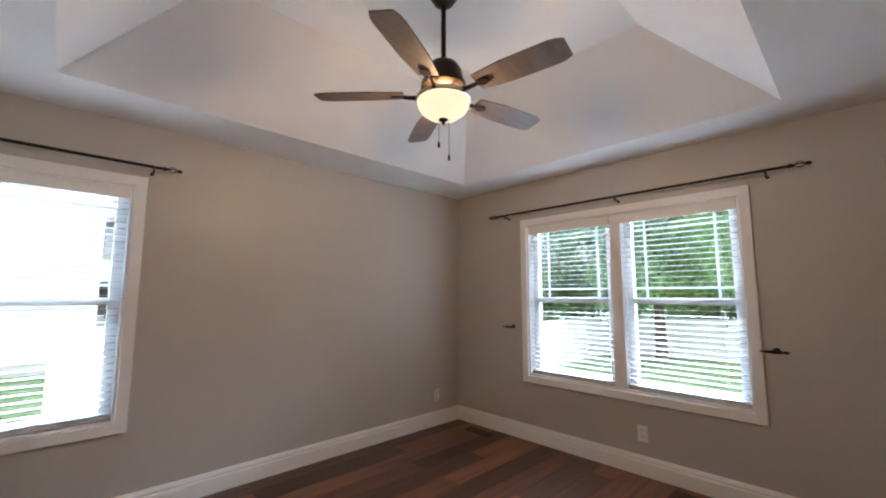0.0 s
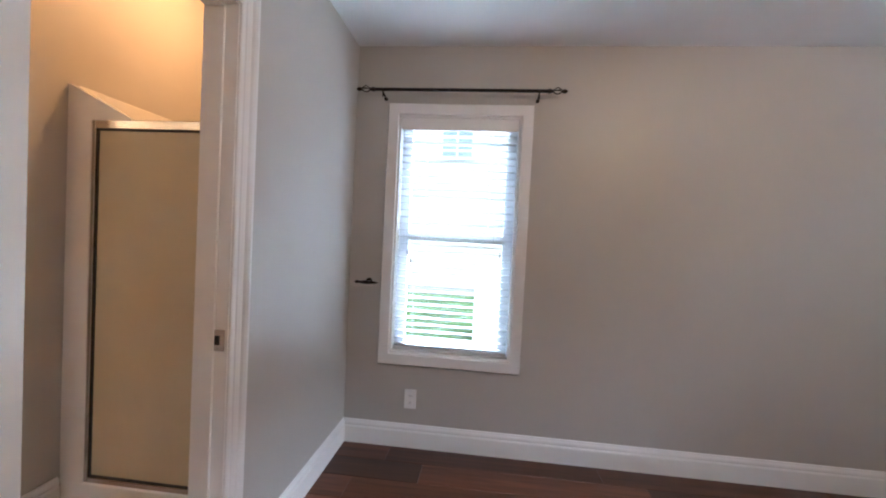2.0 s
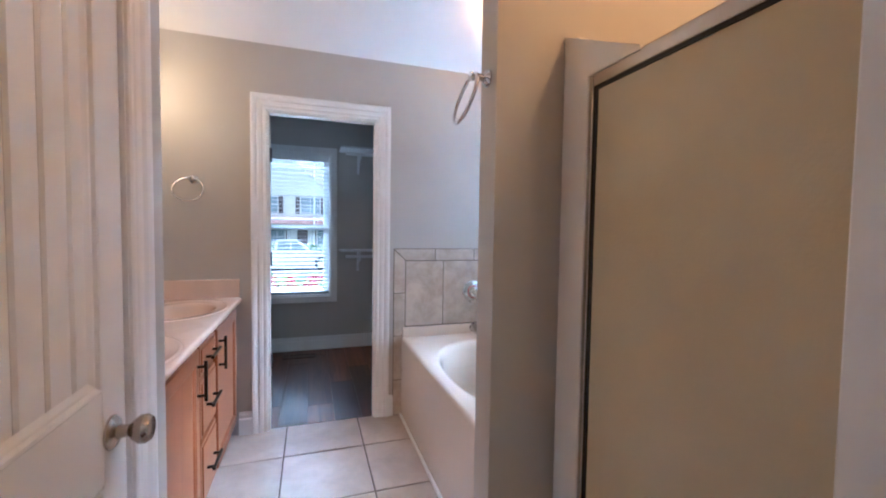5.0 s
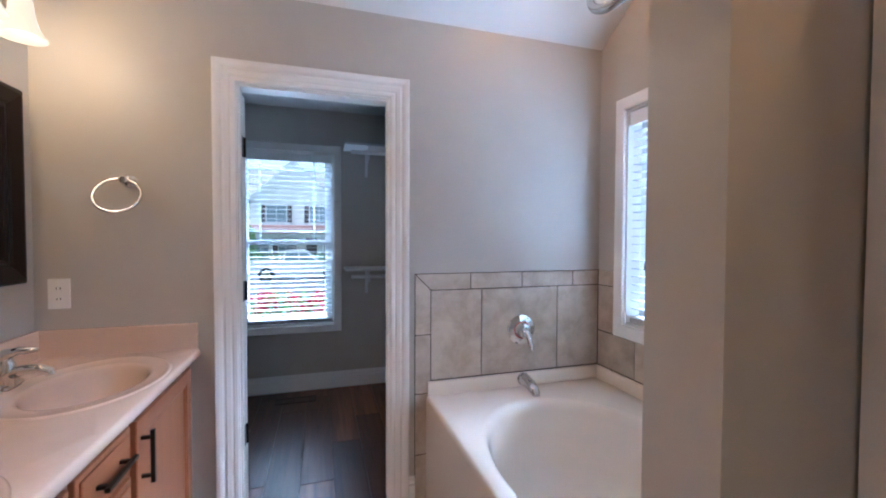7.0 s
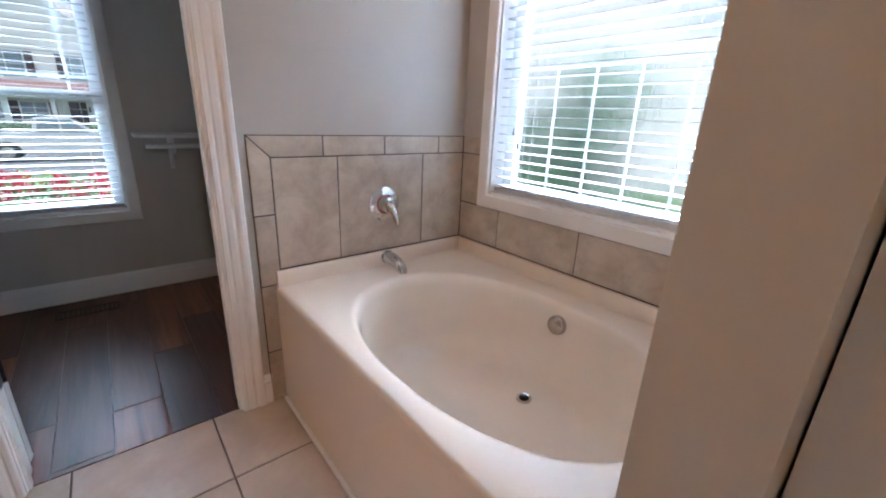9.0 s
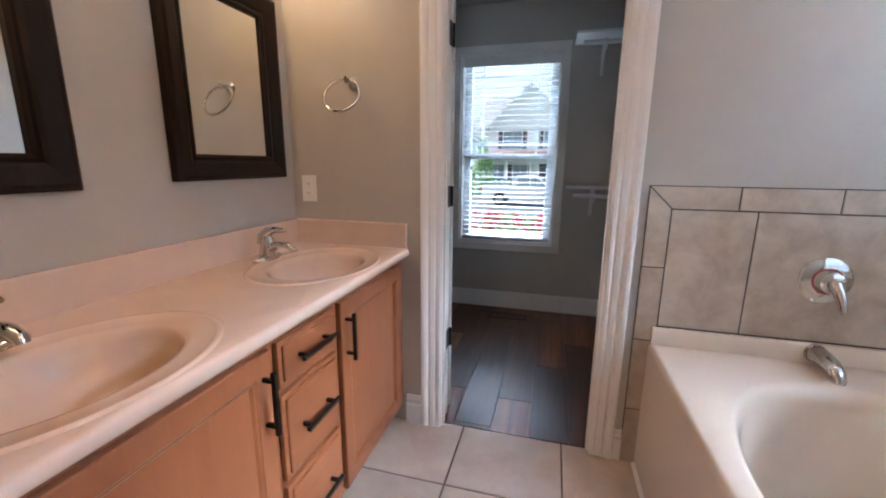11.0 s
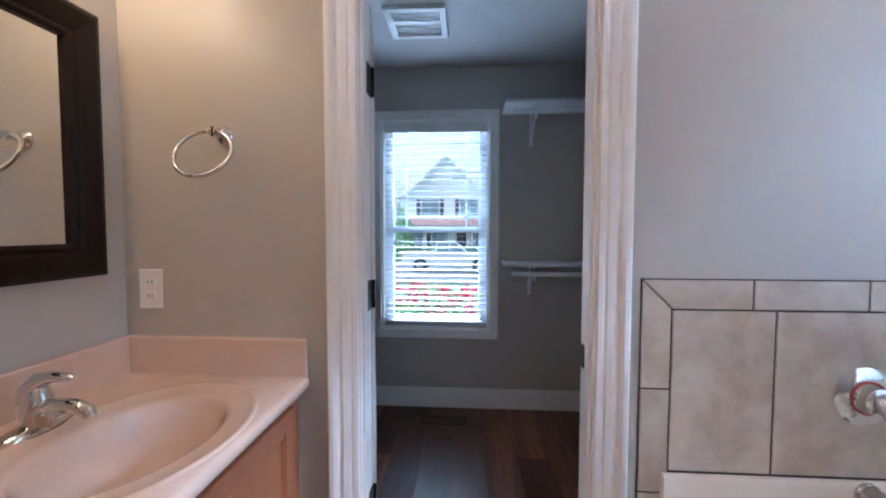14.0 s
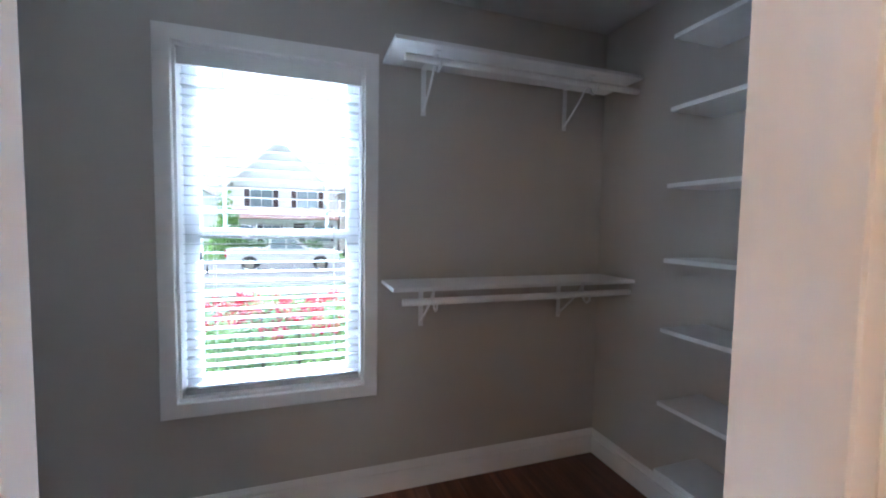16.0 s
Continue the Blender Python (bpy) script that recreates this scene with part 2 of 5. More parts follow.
def box(bm, x0, x1, y0, y1, z0, z1, bevel=0.0, seg=2, m=None):
    r = bmesh.ops.create_cube(bm, size=1.0, matrix=Matrix.Translation(((x0 + x1) / 2, (y0 + y1) / 2, (z0 + z1) / 2)) @ Matrix.Diagonal((abs(x1 - x0), abs(y1 - y0), abs(z1 - z0), 1)))
    vs = r["verts"]
    if bevel:
        es = list({e for v in vs for e in v.link_edges})
        res = bmesh.ops.bevel(bm, geom=es, offset=bevel, segments=seg, affect="EDGES", profile=0.5)
        vs = list({v for f in res["faces"] for v in f.verts} | {v for v in vs if v.is_valid})
    if m is not None:
        seen, stack = set(vs), list(vs)
        while stack:
            for e in stack.pop().link_edges:
                for v in e.verts:
                    if v not in seen:
                        seen.add(v)
                        stack.append(v)
        bmesh.ops.transform(bm, matrix=m, verts=list(seen))
    return bm


def boxes(*rows, bevel=0.0):
    bm = bmesh.new()
    for r in rows:
        box(bm, *r, bevel=bevel)
    return bm


def tube(bm, pts, radii, n=12, caps=True):
    """A round bar along points, each with its radius."""
    pts = [Vector(p) for p in pts]
    if not isinstance(radii, (list, tuple)):
        radii = [radii] * len(pts)
    rings, side = [], None
    for i, p in enumerate(pts):
        d = (pts[min(i + 1, len(pts) - 1)] - pts[max(i - 1, 0)]).normalized()
        if side is None:
            side = d.orthogonal().normalized()
        side = (side - d * side.dot(d)).normalized()
        up = d.cross(side)
        rings.append([bm.verts.new(p + radii[i] * (math.cos(a) * side + math.sin(a) * up)) for a in [2 * math.pi * k / n for k in range(n)]])
    for a, b in zip(rings, rings[1:]):
        for k in range(n):
            bm.faces.new((a[k], a[(k + 1) % n], b[(k + 1) % n], b[k]))
    if caps:
        bm.faces.new(rings[0][::-1])
        bm.faces.new(rings[-1])
    return bm


def lathe(bm, prof, m=None, n=24):
    """A turned body: (radius, height) pairs about z, laid by m."""
    m = m or Matrix()
    rings = []
    for r, z in prof:
        if r < 1e-5:
            rings.append([bm.verts.new(m @ Vector((0, 0, z)))])
        else:
            rings.append([bm.verts.new(m @ Vector((r * math.cos(2 * math.pi * k / n), r * math.sin(2 * math.pi * k / n), z))) for k in range(n)])
    for a, b in zip(rings, rings[1:]):
        for k in range(n):
            if len(a) == 1 and len(b) == 1:
                continue
            if len(a) == 1:
                bm.faces.new((a[0], b[k], b[(k + 1) % n]))
            elif len(b) == 1:
                bm.faces.new((a[k], b[0], a[(k + 1) % n]))
            else:
                bm.faces.new((a[k], a[(k + 1) % n], b[(k + 1) % n], b[k]))
    return bm


def ring_torus(bm, m, R, r, n=40, k=10):
    vs = [[bm.verts.new(m @ Vector(((R + r * math.cos(2 * math.pi * j / k)) * math.cos(2 * math.pi * i / n), (R + r * math.cos(2 * math.pi * j / k)) * math.sin(2 * math.pi * i / n), r * math.sin(2 * math.pi * j / k)))) for j in range(k)] for i in range(n)]
    for i in range(n):
        for j in range(k):
            bm.faces.new((vs[i][j], vs[(i + 1) % n][j], vs[(i + 1) % n][(j + 1) % k], vs[i][(j + 1) % k]))
    return bm


def molding(bm, path, prof, put, closed=False):
    """Sweeps a profile of (offset to the left of the path, height) along a 2D path with mitred corners. put(u, v, h) gives the place."""
    n, secs = len(path), []
    for i in range(n):
        p = Vector(path[i])
        a = Vector(path[i - 1]) if (i > 0 or closed) else None
        b = Vector(path[(i + 1) % n]) if (i < n - 1 or closed) else None
        d1 = (p - a).normalized() if a is not None else None
        d2 = (b - p).normalized() if b is not None else None
        d1, d2 = d1 or d2, d2 or d1
        n1, n2 = Vector((-d1.y, d1.x)), Vector((-d2.y, d2.x))
        mit = (n1 + n2).normalized()
        mit = mit / max(mit.dot(n1), 0.2)
        secs.append([bm.verts.new(put(*(p + mit * o), h)) for o, h in prof])
    k = len(prof)
    for i in range(n if closed else n - 1):
        a, b = secs[i], secs[(i + 1) % n]
        for j in range(k):
            bm.faces.new((a[j], b[j], b[(j + 1) % k], a[(j + 1) % k]))
    if not closed:
        bm.faces.new(secs[0])
        bm.faces.new(secs[-1][::-1])
    return bm


def put_x(x, s):
    """On a wall x = const; u is y, v is z; height stands out along s."""
    return lambda u, v, h: Vector((x + s * h, u, v))


def put_y(y, s):
    return lambda u, v, h: Vector((u, y + s * h, v))


def put_z(z0=0.0):
    return lambda u, v, h: Vector((u, v, z0 + h))


def wall(name, label, along, u0, u1, v0, v1, z0, z1, holes=(), mat=None):
    """A wall along x or y from u0 to u1, v0 to v1 thick, with openings (u0, u1, z0, z1) right through it."""
    bm = bmesh.new()
    us = sorted({u0, u1, *[h[0] for h in holes], *[h[1] for h in holes]})
    for a, b in zip(us, us[1:]):
        gaps = sorted([(h[2], h[3]) for h in holes if h[0] <= a + 1e-6 and h[1] >= b - 1e-6])
        z = z0
        spans = []
        for g0, g1 in gaps:
            if g0 > z:
                spans.append((z, g0))
            z = g1
        if z < z1:
            spans.append((z, z1))
        for s0, s1 in spans:
            if along == "x":
                box(bm, a, b, v0, v1, s0, s1)
            else:
                box(bm, v0, v1, a, b, s0, s1)
    bmesh.ops.remove_doubles(bm, verts=bm.verts, dist=1e-5)
    return tagged(part(name, bm, mat or M_WALL), label, "wall", kind="structure")


# ---- the large structure ----
BX0, BX1, BY0, BY1, CH = 1.352, 5.31, 2.1, 5.692, 2.43     # bedroom
TX0, TX1, TY0, TY1 = -1.28, 1.24, 3.15, 5.742           # bathroom
CX0, CX1, CY0, CY1 = -3.017, -1.40, 2.3, 5.69            # closet
DH = 2.005                                                # door openings

wall("wall_north_bedroom", "greige painted bedroom wall with one window", "x", TX1, BX1 + 0.16, BY1, 5.87, 0, 2.95, [(1.62, 2.35, 0.572, 2.02)])
wall("wall_east_bedroom", "greige painted bedroom wall with a double window", "y", BY0 - 0.12, BY1, BX1, BX1 + 0.16, 0, 2.95, [(3.065, 4.757, 0.59, 2.0)])
wall("wall_west_bedroom", "greige painted wall with the bathroom doorway", "y", BY0, BY1, TX1, BX0, 0, 3.05, [(3.822, 4.53, 0, DH + 0.018)])
wall("wall_south_bedroom", "plain greige painted bedroom wall", "x", TX1, BX1, BY0 - 0.12, BY0, 0, 2.95)
wall("wall_north_bathroom", "greige painted bathroom wall with the tub window", "x", TX0 - 0.12, TX1, TY1, 5.87, 0, 3.15, [(-1.07, 0.01, 0.88, 2.0)])
wall("wall_west_bathroom", "greige painted wall with the closet doorway", "y", CY0, TY1, CX1, TX0, 0, 3.15, [(3.852, 4.553, 0, DH + 0.018)])
wall("wall_south_bathroom", "greige painted wall behind the vanity", "x", TX0, 0.22, TY0 - 0.12, TY0, 0, 3.15)
wall("wall_beside_vanity", "greige painted wall end beside the vanity", "y", TY0 - 0.12, 3.76, 0.22, 0.335, 0, 3.15)
wall("wall_linen_door", "greige painted wall with a closed white door", "x", 0.335, TX1, 3.645, 3.76, 0, 3.15, [(0.422, 1.078, 0, DH + 0.018)])
wall("wall_wing", "greige painted wing wall between tub and shower", "y", 4.64, TY1, 0.22, 0.334, 0, 3.15)
wall("wall_west_closet", "greige painted closet wall with one window", "y", CY0 - 0.12, CY1, CX0 - 0.16, CX0, 0, 2.6, [(3.55, 4.325, 0.572, 2.07)])
wall("wall_north_closet", "plain greige painted closet wall", "x", CX0 - 0.16, TX0 - 0.12, CY1, 5.87, 0, 2.6)
wall("wall_south_closet", "plain greige painted closet wall", "x", CX0, TX0, CY0 - 0.12, CY0, 0, 2.6)

# ceilings
bm = bmesh.new()
tx0, tx1, ty0, ty1, run, rise = 1.95, 4.91, 2.76, 5.215, 0.55, 0.47
outer = [(BX0, BY0), (BX1, BY0), (BX1, BY1), (BX0, BY1)]
low = [(tx0, ty0), (tx1, ty0), (tx1, ty1), (tx0, ty1)]
top = [(tx0 + run, ty0 + run), (tx1 - run, ty0 + run), (tx1 - run, ty1 - run), (tx0 + run, ty1 - run)]
vo = [bm.verts.new((x, y, CH)) for x, y in outer]
vl = [bm.verts.new((x, y, CH)) for x, y in low]
vt = [bm.verts.new((x, y, CH + rise)) for x, y in top]
for k in range(4):
    j = (k + 1) % 4
    bm.faces.new((vo[k], vo[j], vl[j], vl[k]))
    bm.faces.new((vl[k], vl[j], vt[j], vt[k]))
bm.faces.new(vt)
ext = bmesh.ops.extrude_face_region(bm, geom=list(bm.faces))
bmesh.ops.translate(bm, verts=[v for v in ext["geom"] if isinstance(v, bmesh.types.BMVert)], vec=(0, 0, 0.04))
tagged(part("ceiling_bedroom", bm, M_CEIL), "white tray ceiling with sloped sides", "ceiling", kind="structure")

SL = 0.62
bm = bmesh.new()
prof = [(TX0, 2.40), (-0.28, 2.40 + SL), (TX1, 2.40 + SL)]
va = [bm.verts.new((x, TY0 - 0.12, z)) for x, z in prof]
vb = [bm.verts.new((x, TY1, z)) for x, z in prof]
for k in range(2):
    bm.faces.new((va[k], va[k + 1], vb[k + 1], vb[k]))
ext = bmesh.ops.extrude_face_region(bm, geom=list(bm.faces))
bmesh.ops.translate(bm, verts=[v for v in ext["geom"] if isinstance(v, bmesh.types.BMVert)], vec=(0, 0, 0.05))
tagged(part("ceiling_bathroom", bm, M_CEIL), "white sloped bathroom ceiling", "ceiling", kind="structure")
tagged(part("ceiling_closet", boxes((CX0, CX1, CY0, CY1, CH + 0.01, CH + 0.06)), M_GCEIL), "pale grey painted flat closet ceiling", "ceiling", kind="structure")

# added soffit, out of view: lowers the shower lamp and contains its glow
tagged(part("unseen_shower_soffit", boxes((0.336, TX1 - 0.002, 4.87, TY1 - 0.002, 2.72, 2.99)), M_CEIL), "unseen white soffit added over the shower to confine its lamp light", "ceiling", kind="structure")

# floors under the pieces
floor_bed = tagged(part("floor_bedroom", boxes((TX1 + 0.06, BX1, BY0, BY1, -0.12, -0.008)), M_UNDER), "dark red-brown wood plank floor", "floor", kind="structure")
floor_bath = tagged(part("floor_bathroom", boxes((-1.31, TX1 + 0.06, TY0, TY1, -0.12, -0.004)), M_GROUT), "beige square ceramic tile floor with brown grout", "floor", kind="structure")
floor_closet = tagged(part("floor_closet", boxes((CX0, -1.31, CY0, CY1, -0.12, -0.008)), M_UNDER), "dark wood plank closet floor", "floor", kind="structure")

# mouldings
CASE = [(0.004, 0.0), (0.004, 0.009), (0.008, 0.012), (0.020, 0.012), (0.024, 0.0095), (0.028, 0.0095), (0.033, 0.0125), (0.050, 0.015), (0.056, 0.0115), (0.061, 0.0115), (0.068, 0.018), (0.078, 0.022), (0.090, 0.022), (0.095, 0.018), (0.095, 0.0)]
FLAT = [(0.0, 0.0), (0.0, 0.016), (0.004, 0.02), (0.061, 0.02), (0.065, 0.016), (0.065, 0.0)]
BASE = [(0.0, 0.0), (0.016, 0.0), (0.016, 0.096), (0.013, 0.101), (0.009, 0.103), (0.009, 0.109), (0.013, 0.114), (0.012, 0.124), (0.007, 0.134), (0.006, 0.141), (0.0, 0.143)]


def casing(name, label, put, u0, u1, top_z):
    path = [(u0, 0.0), (u0, top_z), (u1, top_z), (u1, 0.0)]
    bm = molding(bmesh.new(), path, CASE, put)
    return tagged(part(name, bm, M_TRIM), label, "door casing", kind="structure")


def jamb(name, axis, u0, u1, v0, v1, top_z, stop):
    """A jamb lining with a stop bead in an opening along u; v is the wall's thickness."""
    bm = bmesh.new()
    rows = [(u0 - 0.018, u0, v0 - 0.003, v1 + 0.003, 0, top_z), (u1, u1 + 0.018, v0 - 0.003, v1 + 0.003, 0, top_z), (u0 - 0.018, u1 + 0.018, v0 - 0.003, v1 + 0.003, top_z, top_z + 0.018)]
    rows += [(u0, u0 + 0.009, stop, stop + 0.035, 0, top_z), (u1 - 0.009, u1, stop, stop + 0.035, 0, top_z), (u0 + 0.009, u1 - 0.009, stop, stop + 0.035, top_z - 0.009, top_z)]
    for a in rows:
        if axis == "x":
            box(bm, a[0], a[1], a[2], a[3], a[4], a[5])
        else:
            box(bm, a[2], a[3], a[0], a[1], a[4], a[5])
    return tagged(part(name, bm, M_TRIM), "white painted door jamb", "door jamb", kind="structure")


casing("trim_bath_door_outer", "white moulded casing round the bathroom doorway", put_x(BX0, 1), 3.84, 4.512, DH)
casing("trim_bath_door_inner", "white moulded casing round the bathroom doorway", put_x(TX1, -1), 3.84, 4.512, DH)
jamb("jamb_bath_door", "y", 3.84, 4.512, TX1, BX0, DH, 1.275)
casing("trim_closet_door_outer", "white fluted casing round the closet doorway", put_x(TX0, 1), 3.87, 4.535, DH)
casing("trim_closet_door_inner", "white fluted casing round the closet doorway", put_x(CX1, -1), 3.87, 4.535, DH)
jamb("jamb_closet_door", "y", 3.87, 4.535, CX1, TX0, DH, -1.328)
casing("trim_linen_door", "white moulded casing round the closed door", put_y(3.76, 1), 0.44, 1.06, DH)
jamb("jamb_linen_door", "x", 0.44, 1.06, 3.645, 3.76, DH, 3.66)


def baseboard(name, *paths):
    bm = bmesh.new()
    for p in paths:
        molding(bm, p, BASE, put_z())
    return tagged(part(name, bm, M_TRIM), "white moulded baseboard", "baseboard", kind="structure")


baseboard("baseboard_bedroom", [(BX0, 3.745), (BX0, BY0), (BX1, BY0), (BX1, BY1), (BX0, BY1), (BX0, 4.607)])
baseboard("baseboard_bathroom", [(0.334, 4.862), (0.334, 4.64), (0.22, 4.64), (0.22, 4.69)], [(TX0, 3.775), (TX0, 3.70)], [(0.22, 3.76 - 0.015), (0.22, 3.76), (0.345, 3.76)], [(TX0, 4.66), (TX0, 4.63)])
baseboard("baseboard_closet", [(CX1, 4.63), (CX1, CY1), (CX0, CY1), (CX0, CY0), (CX1, CY0), (CX1, 3.775)])


# ---- windows and blinds ----
def window(name, label, put, s, u0, u1, z0, z1, units=1, grille="prairie", fixed=False):
    """Trim on the inner face, a vinyl frame set deep in the opening, sashes, panes and a blind; put lays (u, z, out of the wall)."""
    w = thing(name, label, "window", kind="structure")
    part("window_casing", molding(bmesh.new(), [(u0, z0), (u0, z1), (u1, z1), (u1, z0)], FLAT, put, closed=True), M_TRIM, w)

    def slab(bm, a, b, c, d, h0, h1):
        p, q = put(a, c, h0), put(b, d, h1)
        box(bm, min(p.x, q.x), max(p.x, q.x), min(p.y, q.y), max(p.y, q.y), min(p.z, q.z), max(p.z, q.z))
        return bm

    rv = bmesh.new()
    for a in ((u0 - 0.001, u0 + 0.012, z0, z1), (u1 - 0.012, u1 + 0.001, z0, z1), (u0 + 0.012, u1 - 0.012, z0 - 0.001, z0 + 0.015), (u0 + 0.012, u1 - 0.012, z1 - 0.012, z1 + 0.001)):
        slab(rv, *a, -0.15, 0.002)
    part("window_reveal", rv, M_TRIM, w)
    n = units
    gap = 0.09
    uw = (u1 - u0 - 0.024 - gap * (n - 1)) / n
    zm = 1.292
    for k in range(n):
        a = u0 + 0.012 + k * (uw + gap)
        b = a + uw
        if k:
            part("mullion", slab(bmesh.new(), a - gap, a, z0 + 0.015, z1 - 0.012, -0.14, -0.012), M_TRIM, w)
        fr = bmesh.new()
        t = 0.06
        for c in ((a, a + t, z0 + 0.015, z1 - 0.012), (b - t, b, z0 + 0.015, z1 - 0.012), (a + t, b - t, z0 + 0.015, z0 + 0.06), (a + t, b - t, z1 - 0.045, z1 - 0.012)):
            slab(fr, *c, -0.13, -0.085)
        part("window_frame", fr, M_VINYL, w)
        if not fixed:
            part("meeting_rail", slab(bmesh.new(), a + t, b - t, zm - 0.022, zm + 0.022, -0.128, -0.08), M_VINYL, w)
            gr = bmesh.new()
            for c in ((a + t + 0.085, a + t + 0.101, zm + 0.022, z1 - 0.045), (b - t - 0.101, b - t - 0.085, zm + 0.022, z1 - 0.045), (a + t, b - t, z1 - 0.15, z1 - 0.134), (a + t, b - t, zm + 0.09, zm + 0.106)):
                slab(gr, *c, -0.118, -0.112)
            part("grille", gr, M_VINYL, w)
            panes = ((zm + 0.022, z1 - 0.045), (z0 + 0.06, zm - 0.022))
        else:
            gr = bmesh.new()
            for c in [(a + t + (b - a - 2 * t) * f - 0.005, a + t + (b - a - 2 * t) * f + 0.005, z0 + 0.06, 1.47) for f in (0.2, 0.4, 0.6, 0.8)] + [(a + t, b - t, 1.465, 1.475)]:
                slab(gr, *c, -0.118, -0.112)
            part("grille", gr, M_VINYL, w)
            panes = ((z0 + 0.06, z1 - 0.045),)
        for c, d in panes:
            g = part("pane", slab(bmesh.new(), a + t, b - t, c, d, -0.11, -0.107), M_RAIN if fixed else M_GLASS, w)
            g.visible_shadow = False
        blind(put, slab, a + 0.004, b - 0.004, z0 + 0.017, z1 - 0.014)
    return w


BLINDS = []


def blind(put, slab, a, b, z0, z1):
    bl = thing("window_blind", "white slatted blind lowered with its slats open", "blind", group="window blinds")
    part("valance", slab(bmesh.new(), a, b, z1 - 0.07, z1, -0.020, -0.004), M_TRIM, bl)
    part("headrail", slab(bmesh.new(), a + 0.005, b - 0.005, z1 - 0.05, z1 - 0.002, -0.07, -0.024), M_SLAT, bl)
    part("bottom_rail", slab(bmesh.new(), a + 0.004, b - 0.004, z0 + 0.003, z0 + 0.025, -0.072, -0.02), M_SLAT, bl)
    n = int((z1 - 0.075 - z0 - 0.03) / 0.0415)
    zs = [z0 + 0.035 + 0.0415 * k for k in range(n + 1)]
    mid = put((a + b) / 2, 0.0, -0.046)
    me = None
    for z in zs:
        if z > z1 - 0.075:
            break
        if me is None:
            bm = bmesh.new()
            lo, hi = put(a + 0.006, 0, -0.071), put(b - 0.006, 0, -0.021)
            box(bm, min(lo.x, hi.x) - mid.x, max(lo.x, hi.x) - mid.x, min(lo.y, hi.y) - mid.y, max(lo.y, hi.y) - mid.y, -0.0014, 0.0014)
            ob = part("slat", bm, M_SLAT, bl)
            me = ob.data
        else:
            ob = new("slat", me)
            ob.parent = bl
        ob.location = (mid.x, mid.y, z)
    for f in (0.16, 0.84):
        u = a + (b - a) * f
        cd = bmesh.new()
        for h in (-0.0735, -0.0185):
            tube(cd, [put(u, z0 + 0.02, h), put(u, z1 - 0.06, h)], 0.0009, n=5)
        part("ladder_cord", cd, M_SLAT, bl)
    for f, zz in ((0.1, 1.18), (0.13, 1.12), (0.9, 1.19)):
        u = a + (b - a) * f
        c = tube(bmesh.new(), [put(u, zz + 0.03, -0.014), put(u, z1 - 0.06, -0.014)], 0.0009, n=5)
        part("pull_cord", c, M_SLAT, bl)
        p = put(u, zz, -0.014)
        part("tassel", lathe(bmesh.new(), [(0.0, 0.036), (0.003, 0.034), (0.005, 0.012), (0.007, 0.002), (0.006, 0.0), (0, 0)], Matrix.Translation(p), 10), M_TASSEL, bl)


window("window_1", "white double-hung window with flat casing", put_y(BY1, -1), -1, 1.62, 2.35, 0.572, 2.02)
window("window_2", "wide white twin double-hung window with flat casing", put_x(BX1, -1), -1, 3.065, 4.757, 0.59, 2.0, units=2)
window("window_3", "white window over the bathtub with flat casing", put_y(TY1, -1), -1, -1.07, 0.01, 0.88, 2.0, fixed=True)
window("window_4", "white double-hung closet window with flat casing", put_x(CX0, 1), 1, 3.55, 4.325, 0.572, 2.07)


# ---- doors ----
def door_leaf(name, label, m, w, h=2.0, knob_side=1, knob_z=0.9, knobs=(1,), t=0.035):
    """A two-panel plank door. Local x runs from the hinge, y is its thickness, z up; m lays it."""
    d = thing(name, label, "door")

    def add(n, bm, mat=M_DOOR, lab="", smooth=False):
        bmesh.ops.transform(bm, matrix=m, verts=bm.verts)
        return part(n, bm, mat, d, lab, smooth)

    st, z1, z2, z3, z4 = 0.096, 0.22, 0.80, 0.975, h - 0.12
    add("stile", boxes((0, st, 0, t, 0.012, h), bevel=0.002))
    add("stile", boxes((w - st, w, 0, t, 0.012, h), bevel=0.002))
    for a, b in ((0.012, z1), (z2, z3), (z4, h)):
        add("rail", boxes((st, w - st, 0.0004, t - 0.0004, a, b)))
    for a, b in ((z1, z2), (z3, z4)):
        n, bm = 6, bmesh.new()
        bw = (w - 2 * st) / n
        for k in range(n):
            box(bm, st + k * bw + 0.0032, st + (k + 1) * bw - 0.0032, 0.009, t - 0.009, a, b, bevel=0.0045, seg=1)
        box(bm, st, w - st, 0.0145, t - 0.0145, a, b)
        add("panel", bm)
        for yy, s in ((0.009, -1), (t - 0.009, 1)):
            bd = [(0.0, 0.0), (0.0, 0.009), (-0.004, 0.0115), (-0.009, 0.0105), (-0.013, 0.005), (-0.018, 0.0045), (-0.022, 0.0025), (-0.028, 0.0)]
            add("panel_moulding", molding(bmesh.new(), [(st, a), (st, b), (w - st, b), (w - st, a)], bd, lambda u, v, hh, yy=yy, s=s: Vector((u, yy + s * hh, v)), closed=True))
    ku = w - 0.065 if knob_side > 0 else 0.065
    for s in knobs:
        y0 = t if s > 0 else 0.0
        rot = Matrix.Translation((ku, y0, knob_z)) @ Matrix.Rotation(radians(-90 * s), 4, "X")
        bm = lathe(bmesh.new(), [(0.0, 0), (0.032, 0), (0.032, 0.004), (0.027, 0.009), (0.013, 0.012), (0.011, 0.03), (0.018, 0.036), (0.027, 0.048), (0.028, 0.058), (0.022, 0.067), (0.0, 0.07)], rot, 24)
        add("door_knob", bm, M_NICKEL, "satin nickel door knob", True)
    return d


